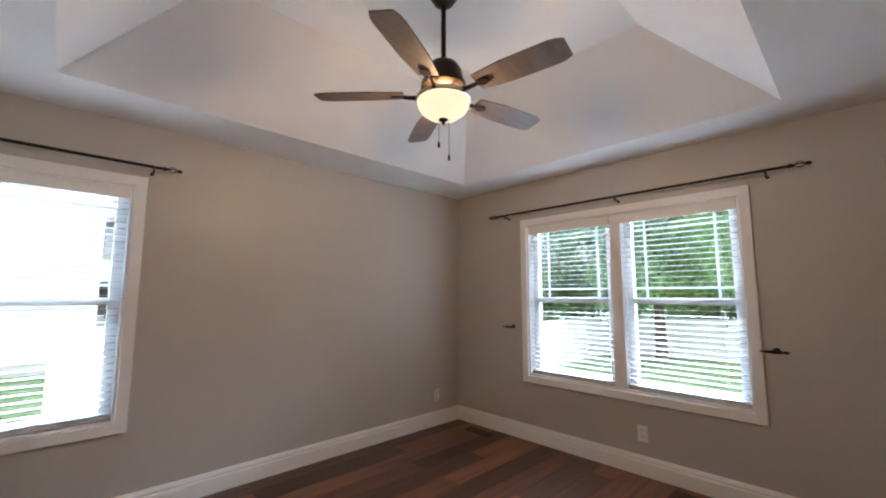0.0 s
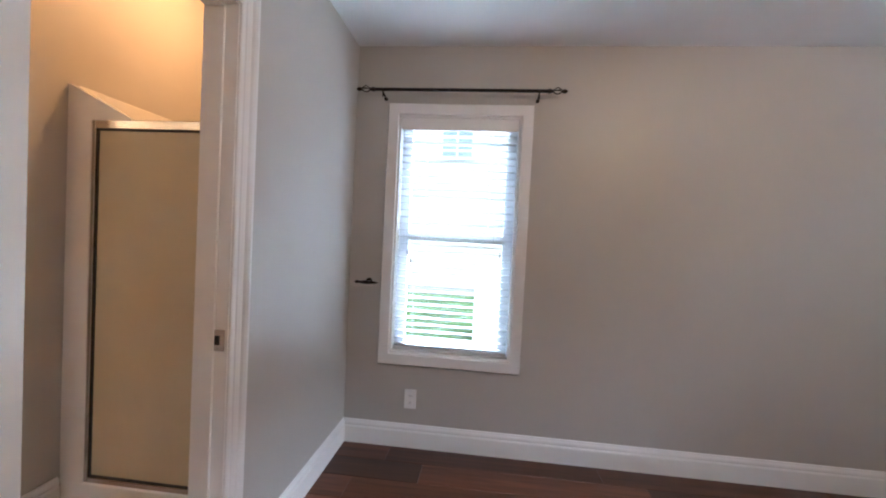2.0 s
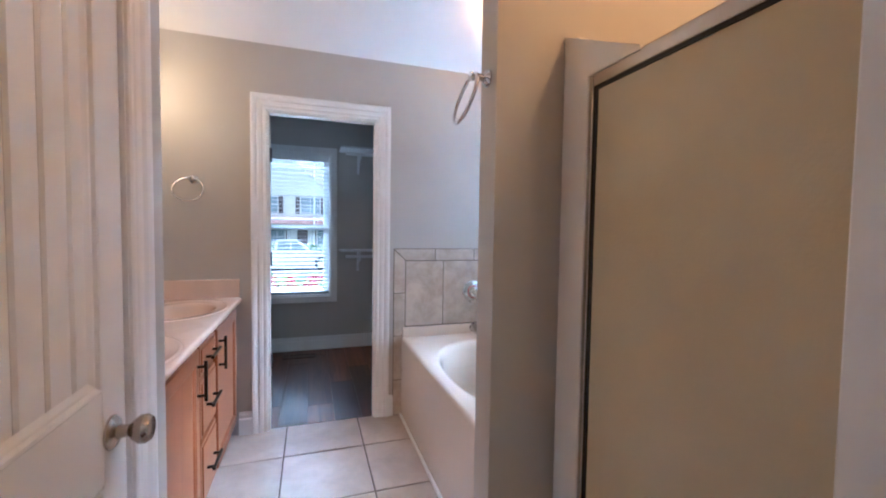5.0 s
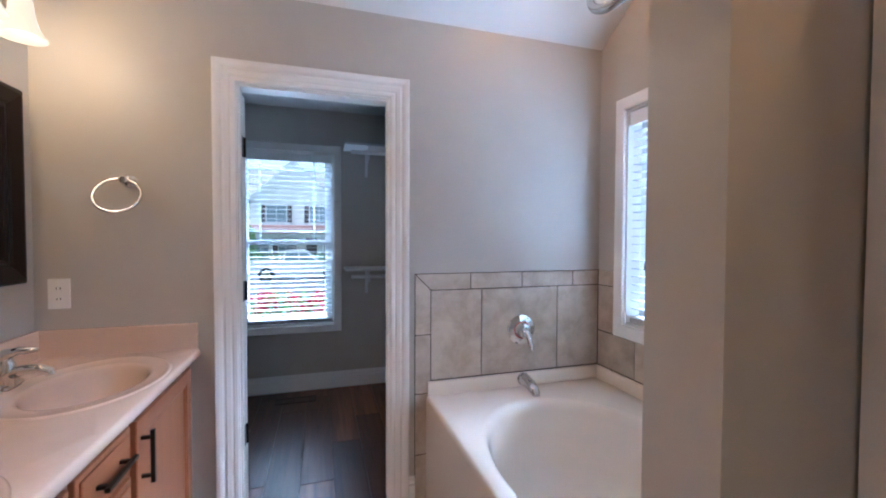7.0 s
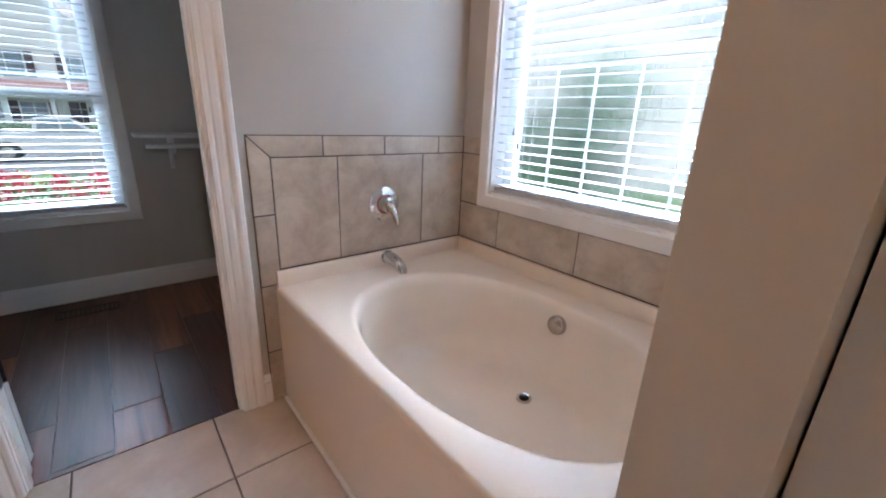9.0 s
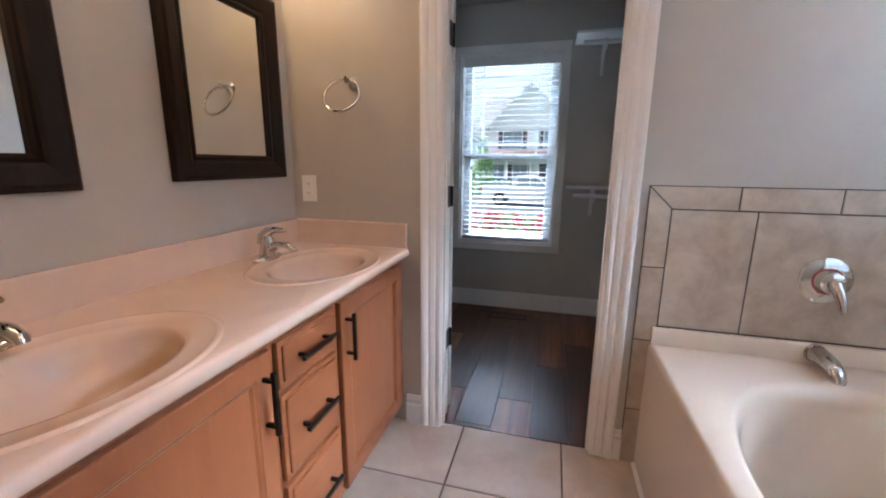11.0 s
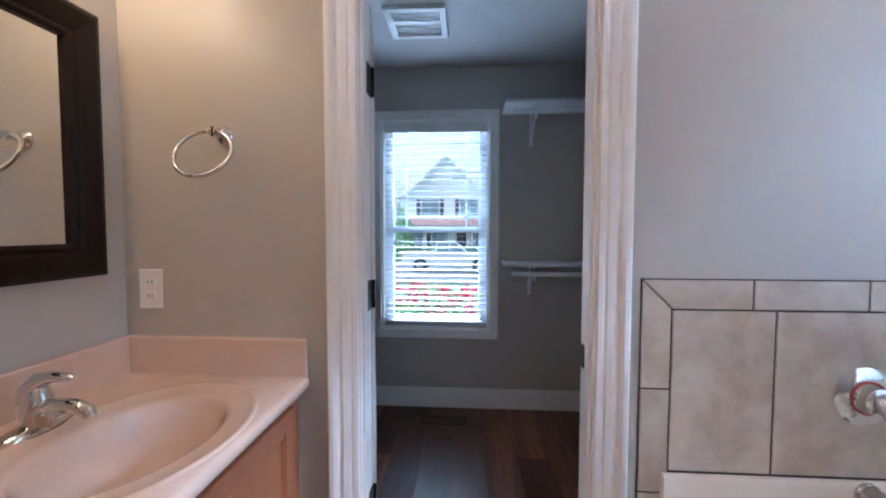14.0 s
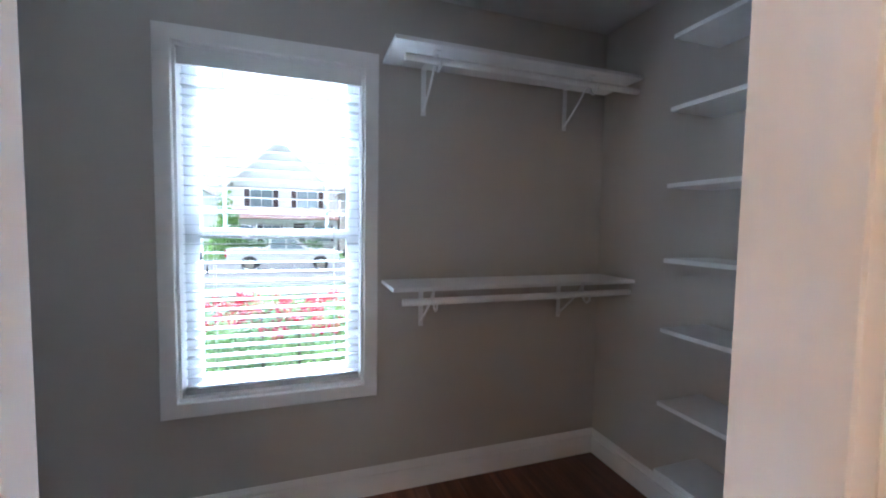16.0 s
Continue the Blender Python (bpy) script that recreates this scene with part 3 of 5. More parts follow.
def hinge(parent, x, y, z, ax):
    bm = bmesh.new()
    tube(bm, [(x, y, z - 0.045), (x, y, z + 0.045)], 0.007, n=10)
    box(bm, x - (0.035 if ax == "x" else 0.0015), x + (0.0 if ax == "x" else 0.0015), y - 0.0015, y + 0.0015, z - 0.044, z + 0.044)
    return part("hinge", bm, M_BLACK, parent, "black butt hinge", True)


ang = math.degrees(math.atan2(-0.938, 0.346))
bath_door = door_leaf("door_1", "white two-panel plank door standing open against the bedroom wall", Matrix.Translation((1.425, 3.836, 0.0)) @ Matrix.Rotation(radians(ang), 4, "Z"), 0.655, knobs=(1, -1))
for z in (0.28, 1.0, 1.78):
    hinge(bath_door, 1.375, 3.849, z, "y")
closet_door = door_leaf("door_2", "white two-panel plank door standing open inside the closet", Matrix.Translation((-1.43, 3.868, 0.0)) @ Matrix.Rotation(radians(265), 4, "Z") @ Matrix.Translation((0, -0.035, 0)), 0.655, knobs=(1, -1))
for z in (0.405, 1.085, 1.755):
    h = hinge(closet_door, -1.411, 3.876, z, "y")
    part("hinge_leaf", box(bmesh.new(), -1.405, -1.333, 3.8695, 3.8735, z - 0.047, z + 0.047, bevel=0.0012, seg=1), M_BLACK, closet_door)
door_leaf("door_3", "closed white two-panel plank door in the bathroom", Matrix.Translation((1.057, 3.722 + 0.033, 0.0)) @ Matrix.Rotation(radians(180), 4, "Z"), 0.614, knobs=(-1,), knob_z=0.885)

bm = boxes((1.29, 1.345, 4.5095, 4.5125, 0.885, 0.955))
strike = tagged(part("strike_plate", bm, M_NICKEL), "satin nickel strike plate on the white jamb", "strike plate")
part("latch_hole", boxes((1.312, 1.328, 4.508, 4.5097, 0.905, 0.935)), M_DARK, strike)


plate = tagged(part("strike_plate", boxes((-1.395, -1.365, 4.5325, 4.5352, 0.87, 0.94)), M_BLACK), "black strike plate on the closet door jamb", "strike plate")
M_LABEL = shader("blue_sticker", (0.02, 0.04, 0.16), 0.5)
for p in ((1.69, 1.745, 5.7752, 5.7772, 0.600, 0.618), (-3.1022, -3.1002, 3.64, 3.695, 0.600, 0.618), (5.3932, 5.3952, 4.60, 4.66, 0.617, 0.635), (5.3932, 5.3952, 3.14, 3.20, 0.617, 0.635)):
    tagged(part("window_sticker", boxes(p), M_LABEL), "small dark blue sticker on the window sash", "sticker", "window stickers")

# ---- bedroom ----
def ceiling_fan(x, y, top_z, blade_z, first):
    f = thing("ceiling_fan", "bronze five-blade ceiling fan with a lit alabaster bowl", "ceiling fan")
    T = Matrix.Translation((x, y, 0))
    part("canopy", lathe(bmesh.new(), [(0, top_z), (0.075, top_z), (0.075, top_z - 0.02), (0.05, top_z - 0.06), (0.02, top_z - 0.075), (0, top_z - 0.075)], T), M_BRONZE, f, "", True)
    part("downrod", tube(bmesh.new(), [(x, y, blade_z + 0.12), (x, y, top_z - 0.07)], 0.0125), M_BRONZE, f, "", True)
    b = blade_z
    part("motor_housing", lathe(bmesh.new(), [(0, b + 0.11), (0.03, b + 0.105), (0.07, b + 0.08), (0.095, b + 0.04), (0.10, b), (0.112, b - 0.02), (0.115, b - 0.045), (0.085, b - 0.062), (0, b - 0.062)], T, 32), M_BRONZE, f, "", True)
    part("switch_housing", lathe(bmesh.new(), [(0, b - 0.06), (0.05, b - 0.062), (0.055, b - 0.066), (0.058, b - 0.10), (0.05, b - 0.11), (0, b - 0.11)], T, 32), M_NICKEL, f, "", True)
    fitter = lathe(bmesh.new(), [(0.124, b - 0.094), (0.136, b - 0.094), (0.139, b - 0.10), (0.139, b - 0.112), (0.134, b - 0.116), (0.124, b - 0.112), (0.124, b - 0.094)], T, 40)
    for k in range(3):
        c, q = math.cos(2.1 * k + 0.4), math.sin(2.1 * k + 0.4)
        tube(fitter, [(x + 0.05 * c, y + 0.05 * q, b - 0.075), (x + 0.09 * c, y + 0.09 * q, b - 0.078), (x + 0.128 * c, y + 0.128 * q, b - 0.10)], [0.009, 0.008, 0.008], n=8)
    part("light_fitter", fitter, M_NICKEL, f, "satin nickel ring holding the bowl", True)
    part("bowl", lathe(bmesh.new(), [(0.130, b - 0.108), (0.134, b - 0.122), (0.127, b - 0.148), (0.108, b - 0.175), (0.078, b - 0.196), (0.04, b - 0.208), (0.0, b - 0.212)], T, 40), M_BOWL, f, "glowing cream alabaster glass bowl", True).visible_shadow = False
    bulb(x, y, b - 0.14, FAN_W, 0.06, (1.0, 0.62, 0.30))
    part("finial", lathe(bmesh.new(), [(0, b - 0.205), (0.024, b - 0.208), (0.022, b - 0.216), (0.01, b - 0.224), (0.008, b - 0.236), (0, b - 0.24)], T, 16), M_BRONZE, f, "", True)
    for dx, dy, ln in ((0.02, -0.02, 0.16), (-0.012, 0.02, 0.09)):
        c = tube(bmesh.new(), [(x + dx, y + dy, b - 0.19), (x + dx, y + dy, b - 0.235 - ln)], 0.0016, n=6)
        part("pull_chain", c, M_BRONZE, f)
        part("chain_fob", lathe(bmesh.new(), [(0, 0.03), (0.004, 0.028), (0.007, 0.008), (0.006, 0), (0, 0)], Matrix.Translation((x + dx, y + dy, b - 0.262 - ln)), 10), M_BLACK, f)
    for k in range(5):
        a = radians(first + 72 * k)
        R = T @ Matrix.Rotation(a, 4, "Z")
        bm = bmesh.new()
        n = 14
        up, dn = [], []
        for i in range(n + 1):
            u = 0.20 + (0.648 - 0.20) * i / n
            wd = 0.052 + 0.018 * min(1, i / 5)
            if i >= n - 1:
                wd *= 0.93 if i == n - 1 else 0.72
            up.append((u, wd))
            dn.append((u, -wd))
        loop = up + dn[::-1]
        va = [bm.verts.new((u, v, 0.003)) for u, v in loop]
        vb = [bm.verts.new((u, v, -0.003)) for u, v in loop]
        bm.faces.new(va)
        bm.faces.new(vb[::-1])
        for i in range(len(loop)):
            j = (i + 1) % len(loop)
            bm.faces.new((va[i], va[j], vb[j], vb[i]))
        bmesh.ops.transform(bm, matrix=R @ Matrix.Translation((0, 0, b - 0.08)) @ Matrix.Rotation(radians(-12), 4, "X"), verts=bm.verts)
        bl = part("blade", bm, M_BLADE, f, "weathered grey-brown wooden blade")
        bm = bmesh.new()
        tube(bm, [(0.09, 0, 0.0), (0.13, 0, -0.012), (0.17, 0, -0.012), (0.205, 0, -0.008)], [0.014, 0.012, 0.011, 0.01], n=8)
        lathe(bm, [(0, -0.008), (0.022, -0.008), (0.024, -0.004), (0, -0.003)], Matrix.Translation((0.235, 0, -0.004)) @ Matrix.Diagonal((1.5, 1, 1, 1)), 16)
        bmesh.ops.transform(bm, matrix=R @ Matrix.Translation((0, 0, b - 0.08)) @ Matrix.Rotation(radians(-12), 4, "X"), verts=bm.verts)
        part("blade_bracket", bm, M_BRONZE, f, "", True)


ceiling_fan(3.374, 3.922, 2.90, 2.42, 205.8)


def curtain_rod(label, p, q, wall_dir, brackets):
    r = thing("curtain_rod", label, "curtain rod", group="curtain rods")
    p, q = Vector(p), Vector(q)
    d = (q - p).normalized()
    a, b = p + d * 0.11, q - d * 0.11
    bm = tube(bmesh.new(), [a, b], 0.0095, n=12)
    for k in range(60):
        c = a + (b - a) * (k + 0.5) / 60
        tube(bm, [c - d * 0.004, c, c + d * 0.004], [0.0095, 0.0108, 0.0095], n=8, caps=False)
    part("rod", bm, M_BLACK, r, "", True)
    side = d.cross(Vector((0, 0, 1)))
    for e, s in ((a, -1), (b, 1)):
        bm = bmesh.new()
        o = d * s
        tube(bm, [e, e + o * 0.012, e + o * 0.016, e + o * 0.028], [0.013, 0.015, 0.012, 0.008], n=12)
        for k in range(5):
            th = 2 * math.pi * k / 5
            rad = math.cos(th) * side + math.sin(th) * Vector((0, 0, 1))
            tube(bm, [e + o * (0.025 + 0.055 * i / 6) + rad * 0.019 * math.sin(math.pi * i / 6) for i in range(7)], 0.003, n=6)
        tube(bm, [e + o * 0.078, e + o * 0.09, e + o * 0.096, e + o * 0.11], [0.008, 0.013, 0.012, 0.003], n=12)
        part("finial", bm, M_BLACK, r, "", True)
    for t in brackets:
        c = p + d * t
        wd = Vector(wall_dir)
        bm = bmesh.new()
        tube(bm, [c + wd * 0.078 - Vector((0, 0, 0.03)), c + wd * 0.04 - Vector((0, 0, 0.022)), c - Vector((0, 0, 0.013)), c - wd * 0.012 + Vector((0, 0, 0.002))], 0.005, n=8)
        tube(bm, [c + wd * 0.0825 - Vector((0, 0, 0.03)), c + wd * 0.076 - Vector((0, 0, 0.03))], 0.011, n=16)
        tube(bm, [c - Vector((0, 0, 0.045)), c - Vector((0, 0, 0.008))], 0.0035, n=6)
        part("bracket", bm, M_BLACK, r, "", True)


curtain_rod("black twisted curtain rod with basket finials on brackets", (1.372, 5.61, 2.143), (2.588, 5.61, 2.143), (0, 1, 0), (0.16, 1.06))
curtain_rod("long black curtain rod with basket finials on brackets", (5.228, 5.159, 2.125), (5.228, 2.675, 2.125), (1, 0, 0), (0.2, 1.3, 2.26))


def holdback(x, y, z, wall_dir, along):
    h = thing("curtain_holdback", "black metal curtain holdback on the wall", "curtain holdback", group="curtain holdbacks")
    c, wd, al = Vector((x, y, z)), Vector(wall_dir), Vector(along)
    bm = tube(bmesh.new(), [c, c - wd * 0.006], 0.02, n=16)
    tube(bm, [c, c - wd * 0.075], 0.006, n=10)
    part("stem", bm, M_BLACK, h, "", True)
    e = c - wd * 0.075
    bm = bmesh.new()
    tube(bm, [e - al * 0.07, e - al * 0.055, e - al * 0.04, e + al * 0.0, e + al * 0.05, e + al * 0.075], [0.003, 0.011, 0.007, 0.012, 0.008, 0.003], n=10)
    part("arm", bm, M_BLACK, h, "", True)


holdback(1.478, BY1, 1.005, (0, 1, 0), (1, 0, 0))
holdback(BX1, 4.935, 1.03, (1, 0, 0), (0, 1, 0))
holdback(BX1, 2.93, 0.99, (1, 0, 0), (0, 1, 0))


def outlet(put, u, z, group="wall outlets"):
    o = thing("wall_outlet", "white duplex wall outlet plate", "outlet", group=group)

    def add(n, u0, u1, z0, z1, h0, h1, mat, par, bev=0.0):
        p, q = put(u0, z0, h0), put(u1, z1, h1)
        bm = bmesh.new()
        box(bm, min(p.x, q.x), max(p.x, q.x), min(p.y, q.y), max(p.y, q.y), z0, z1, bevel=bev)
        return part(n, bm, mat, par)

    pl = add("cover_plate", u - 0.036, u + 0.036, z - 0.059, z + 0.059, 0.0, 0.006, M_PLATE, o, 0.002)
    for dz in (-0.021, 0.021):
        r = add("receptacle", u - 0.0165, u + 0.0165, z + dz - 0.014, z + dz + 0.014, 0.004, 0.0075, M_PLATE, o, 0.001)
        for du in (-0.006, 0.006):
            add("slot", u + du - 0.0012, u + du + 0.0012, z + dz - 0.004, z + dz + 0.005, 0.006, 0.0079, M_DARK, r)


outlet(put_y(BY1, -1), 1.768, 0.298)
outlet(put_y(BY1, -1), 4.985, 0.305)
outlet(put_x(BX1, -1), 3.763, 0.302)
outlet(put_x(TX0, 1), 3.232, 1.112)


def register(x0, x1, y0, y1):
    r = thing("floor_register", "dark brown metal floor register set in the planks", "floor vent", group="floor registers")
    part("register_frame", boxes((x0, x1, y0, y0 + 0.014, 0, 0.004), (x0, x1, y1 - 0.014, y1, 0, 0.004), (x0, x0 + 0.014, y0 + 0.014, y1 - 0.014, 0, 0.004), (x1 - 0.014, x1, y0 + 0.014, y1 - 0.014, 0, 0.004)), M_VENT, r)
    lng = "x" if x1 - x0 > y1 - y0 else "y"
    n = 12
    for k in range(n):
        f0, f1 = (k + 0.2) / n, (k + 0.65) / n
        if lng == "x":
            a, b = x0 + 0.014 + (x1 - x0 - 0.028) * f0, x0 + 0.014 + (x1 - x0 - 0.028) * f1
            part("slat", boxes((a, b, y0 + 0.014, y1 - 0.014, 0.0005, 0.003)), M_VENT, r)
        else:
            a, b = y0 + 0.014 + (y1 - y0 - 0.028) * f0, y0 + 0.014 + (y1 - y0 - 0.028) * f1
            part("slat", boxes((x0 + 0.014, x1 - 0.014, a, b, 0.0005, 0.003)), M_VENT, r)


register(5.09, 5.20, 5.10, 5.40)
register(-2.86, -2.74, 3.86, 4.17)


# ---- bathtub ----
def basin_slab(rect, z, cx, cy, a, b, prof, n=96, power=2.0):
    """A slab with an oval bowl: rect (x0, x1, y0, y1) at z, then rings (scale, height) inwards. Returns the bmesh and its rectangle ring."""
    x0, x1, y0, y1 = rect
    bm = bmesh.new()
    angs = sorted([2 * math.pi * k / n for k in range(n)] + [math.atan2(yy - cy, xx - cx) % (2 * math.pi) for xx in (x0, x1) for yy in (y0, y1)])
    outer = []
    for t in angs:
        c, s = math.cos(t), math.sin(t)
        k = min(((x1 - cx) / c) if c > 1e-9 else ((x0 - cx) / c if c < -1e-9 else 1e9), ((y1 - cy) / s) if s > 1e-9 else ((y0 - cy) / s if s < -1e-9 else 1e9))
        outer.append(bm.verts.new((cx + k * c, cy + k * s, z)))
    prev = outer
    for sc, h in prof:
        if sc < 1e-4:
            v = bm.verts.new((cx, cy, h))
            for i in range(len(prev)):
                bm.faces.new((prev[i], prev[(i + 1) % len(prev)], v))
            break
        cur = []
        for t in angs:
            c, s = math.cos(t), math.sin(t)
            r = 1.0 / ((abs(c) / a) ** power + (abs(s) / b) ** power) ** (1 / power)
            cur.append(bm.verts.new((cx + sc * r * c, cy + sc * r * s, h)))
        for i in range(len(prev)):
            j = (i + 1) % len(prev)
            bm.faces.new((prev[i], prev[j], cur[j], cur[i]))
        prev = cur
    return bm, outer


tub = thing("bathtub", "bone-coloured built-in oval garden bathtub", "bathtub")
TX, TY, TZ = (-1.272, 0.216), (4.735, 5.735), 0.545
bm, edge = basin_slab((*TX, *TY), TZ, -0.474, 5.192, 0.60, 0.402, [(1.03, TZ), (1.0, TZ - 0.004), (0.975, TZ - 0.018), (0.955, TZ - 0.05), (0.92, TZ - 0.16), (0.86, TZ - 0.28), (0.80, TZ - 0.335), (0.72, TZ - 0.36), (0.5, TZ - 0.372), (0.0, TZ - 0.378)], power=2.25)
prev = edge
for dy, z in ((-0.008, TZ - 0.003), (-0.014, TZ - 0.010), (-0.017, TZ - 0.022), (-0.017, 0.03), (-0.017, 0.0)):
    cur = [bm.verts.new((v.co.x, v.co.y + (dy if abs(v.co.y - TY[0]) < 1e-4 else 0), z)) for v in edge]
    for i in range(len(edge)):
        j = (i + 1) % len(edge)
        bm.faces.new((prev[i], prev[j], cur[j], cur[i]))
    prev = cur
part("tub_body", bm, M_TUB, tub, "", True)
lip = [(0.0, TZ - 0.002), (0.022, TZ - 0.002), (0.022, TZ + 0.062), (0.018, TZ + 0.069), (0.004, TZ + 0.070), (0.0, TZ + 0.066)]
bm = molding(bmesh.new(), [(TX[1], TY[0] + 0.02), (TX[1], TY[1]), (TX[0], TY[1]), (TX[0], TY[0] - 0.012)], lip, put_z())
part("wall_lip", bm, M_TUB, tub, "", True)
bm = bmesh.new()
box(bm, TX[0] + 0.02, TX[1], TY[0] - 0.032, TY[0] - 0.016, 0.0, 0.018, bevel=0.005)
part("base_strip", bm, M_TRIM, tub)
D = Matrix.Translation((-0.46, 5.40, TZ - 0.362)) @ Matrix.Rotation(radians(6), 4, "X")
part("drain", lathe(bmesh.new(), [(0.019, -0.003), (0.02, 0.001), (0.028, 0.002), (0.031, 0.0), (0.031, -0.004), (0.019, -0.004)], D, 24), M_CHROME, tub, "chrome tub drain", True)
part("drain_stopper", lathe(bmesh.new(), [(0, 0.003), (0.01, 0.003), (0.014, 0.0), (0.0195, -0.001), (0.0195, -0.003), (0, -0.003)], D, 20), M_BLACK, tub, "", True)
D = Matrix.Translation((-0.46, 5.56, 0.462)) @ Matrix.Rotation(radians(78), 4, "X")
part("overflow_plate", lathe(bmesh.new(), [(0, 0.016), (0.03, 0.014), (0.038, 0.008), (0.04, 0.0), (0.04, -0.02), (0, -0.02)], D, 28), M_NICKEL, tub, "satin overflow cover", True)
D = Matrix.Translation((-1.250, 5.247, 0.585)) @ Matrix.Rotation(radians(90), 4, "Y")
bm = lathe(bmesh.new(), [(0, 0), (0.034, 0), (0.035, 0.006), (0.031, 0.012)], D, 20)
tube(bm, [(-1.245, 5.247, 0.585), (-1.20, 5.247, 0.585), (-1.16, 5.247, 0.578), (-1.13, 5.247, 0.566), (-1.112, 5.247, 0.548), (-1.110, 5.247, 0.538)], [0.030, 0.031, 0.030, 0.027, 0.022, 0.019], n=18)
part("spout", bm, M_CHROME, tub, "chrome tub spout", True)

valve = thing("bath_valve", "round chrome bath valve with a single lever", "tap")
D = Matrix.Translation((-1.268, 5.243, 0.846)) @ Matrix.Rotation(radians(90), 4, "Y")
part("escutcheon", lathe(bmesh.new(), [(0, 0), (0.078, 0), (0.08, 0.004), (0.072, 0.010), (0.045, 0.014), (0.04, 0.02), (0.036, 0.045), (0.026, 0.05), (0, 0.05)], D, 32), M_CHROME, valve, "", True)
part("indicator_ring", lathe(bmesh.new(), [(0.036, 0.018), (0.046, 0.018), (0.046, 0.0155), (0.036, 0.0155)], D, 28), shader("red_enamel", (0.35, 0.02, 0.02), 0.3), valve, "red indicator ring", True)
bm = tube(bmesh.new(), [(-1.225, 5.243, 0.846), (-1.21, 5.244, 0.843), (-1.19, 5.248, 0.815), (-1.175, 5.255, 0.775), (-1.168, 5.258, 0.755)], [0.02, 0.021, 0.016, 0.012, 0.008], n=14)
part("lever", bm, M_CHROME, valve, "", True)

# ---- vanity ----
van = thing("vanity_cabinet", "honey-stained maple double vanity cabinet with black pulls", "cabinet")
part("body", boxes((-1.276, 0.214, 3.165, 3.645, 0.10, 0.69)), M_CAB, van)
part("face_frame", boxes((-1.276, 0.214, 3.645, 3.68, 0.10, 0.822)), M_CAB, van)
part("toe_kick", boxes((-1.276, 0.214, 3.165, 3.61, 0.0, 0.10)), M_CABX, van)


def pull(parent, x, z, y, ln, vertical):
    bm = bmesh.new()
    h = ln / 2
    for s in (-1, 1):
        if vertical:
            box(bm, x - 0.005, x + 0.005, y, y + 0.032, z + s * (h - 0.022) - 0.005, z + s * (h - 0.022) + 0.005, bevel=0.001, seg=1)
        else:
            box(bm, x + s * (h - 0.022) - 0.005, x + s * (h - 0.022) + 0.005, y, y + 0.032, z - 0.005, z + 0.005, bevel=0.001, seg=1)
    if vertical:
        box(bm, x - 0.006, x + 0.006, y + 0.026, y + 0.038, z - h, z + h, bevel=0.0015, seg=1)
    else:
        box(bm, x - h, x + h, y + 0.026, y + 0.038, z - 0.006, z + 0.006, bevel=0.0015, seg=1)
    part("pull", bm, M_BLACK, parent, "black square bar pull")


def front(name, x0, x1, z0, z1, pull_at, vertical, mat, raised=True):
    y = 3.682
    bm = bmesh.new()
    if raised:
        s = 0.055
        rim = [(0.0, 0.0), (0.0, 0.016), (0.003, 0.019), (0.052, 0.019), (0.055, 0.016), (0.055, 0.0)]
        molding(bm, [(x0 + s, z0 + s), (x0 + s, z1 - s), (x1 - s, z1 - s), (x1 - s, z0 + s)], rim, put_y(y, 1), closed=True)
    else:
        box(bm, x0, x1, y, y + 0.014, z0, z1, bevel=0.003)
    ob = part(name, bm, mat, van)
    if raised:
        bm = boxes((x0 + s, x1 - s, y + 0.001, y + 0.010, z0 + s, z1 - s))
        part("door_panel", bm, mat, ob)
        part("panel_bead", molding(bmesh.new(), [(x0 + s, z0 + s), (x0 + s, z1 - s), (x1 - s, z1 - s), (x1 - s, z0 + s)], [(0.0, 0.010), (0.0, 0.017), (-0.006, 0.015), (-0.012, 0.010)], put_y(y, 1), closed=True), mat, ob)
    else:
        part("drawer_field", box(bmesh.new(), x0 + 0.014, x1 - 0.014, y + 0.0135, y + 0.02, z0 + 0.014, z1 - 0.014, bevel=0.005), mat, ob)
    pull(ob, *pull_at, 3.699, 0.16, vertical)


front("cabinet_door", -1.205, -0.695, 0.125, 0.80, (-0.725, 0.68), True, M_CAB)
front("cabinet_door", -0.368, 0.155, 0.125, 0.80, (-0.338, 0.68), True, M_CAB)
for z0, z1 in ((0.675, 0.80), (0.41, 0.655), (0.125, 0.39)):
    front("drawer", -0.668, -0.398, z0, z1, (-0.533, (z0 + z1) / 2), False, M_CABX, raised=False)

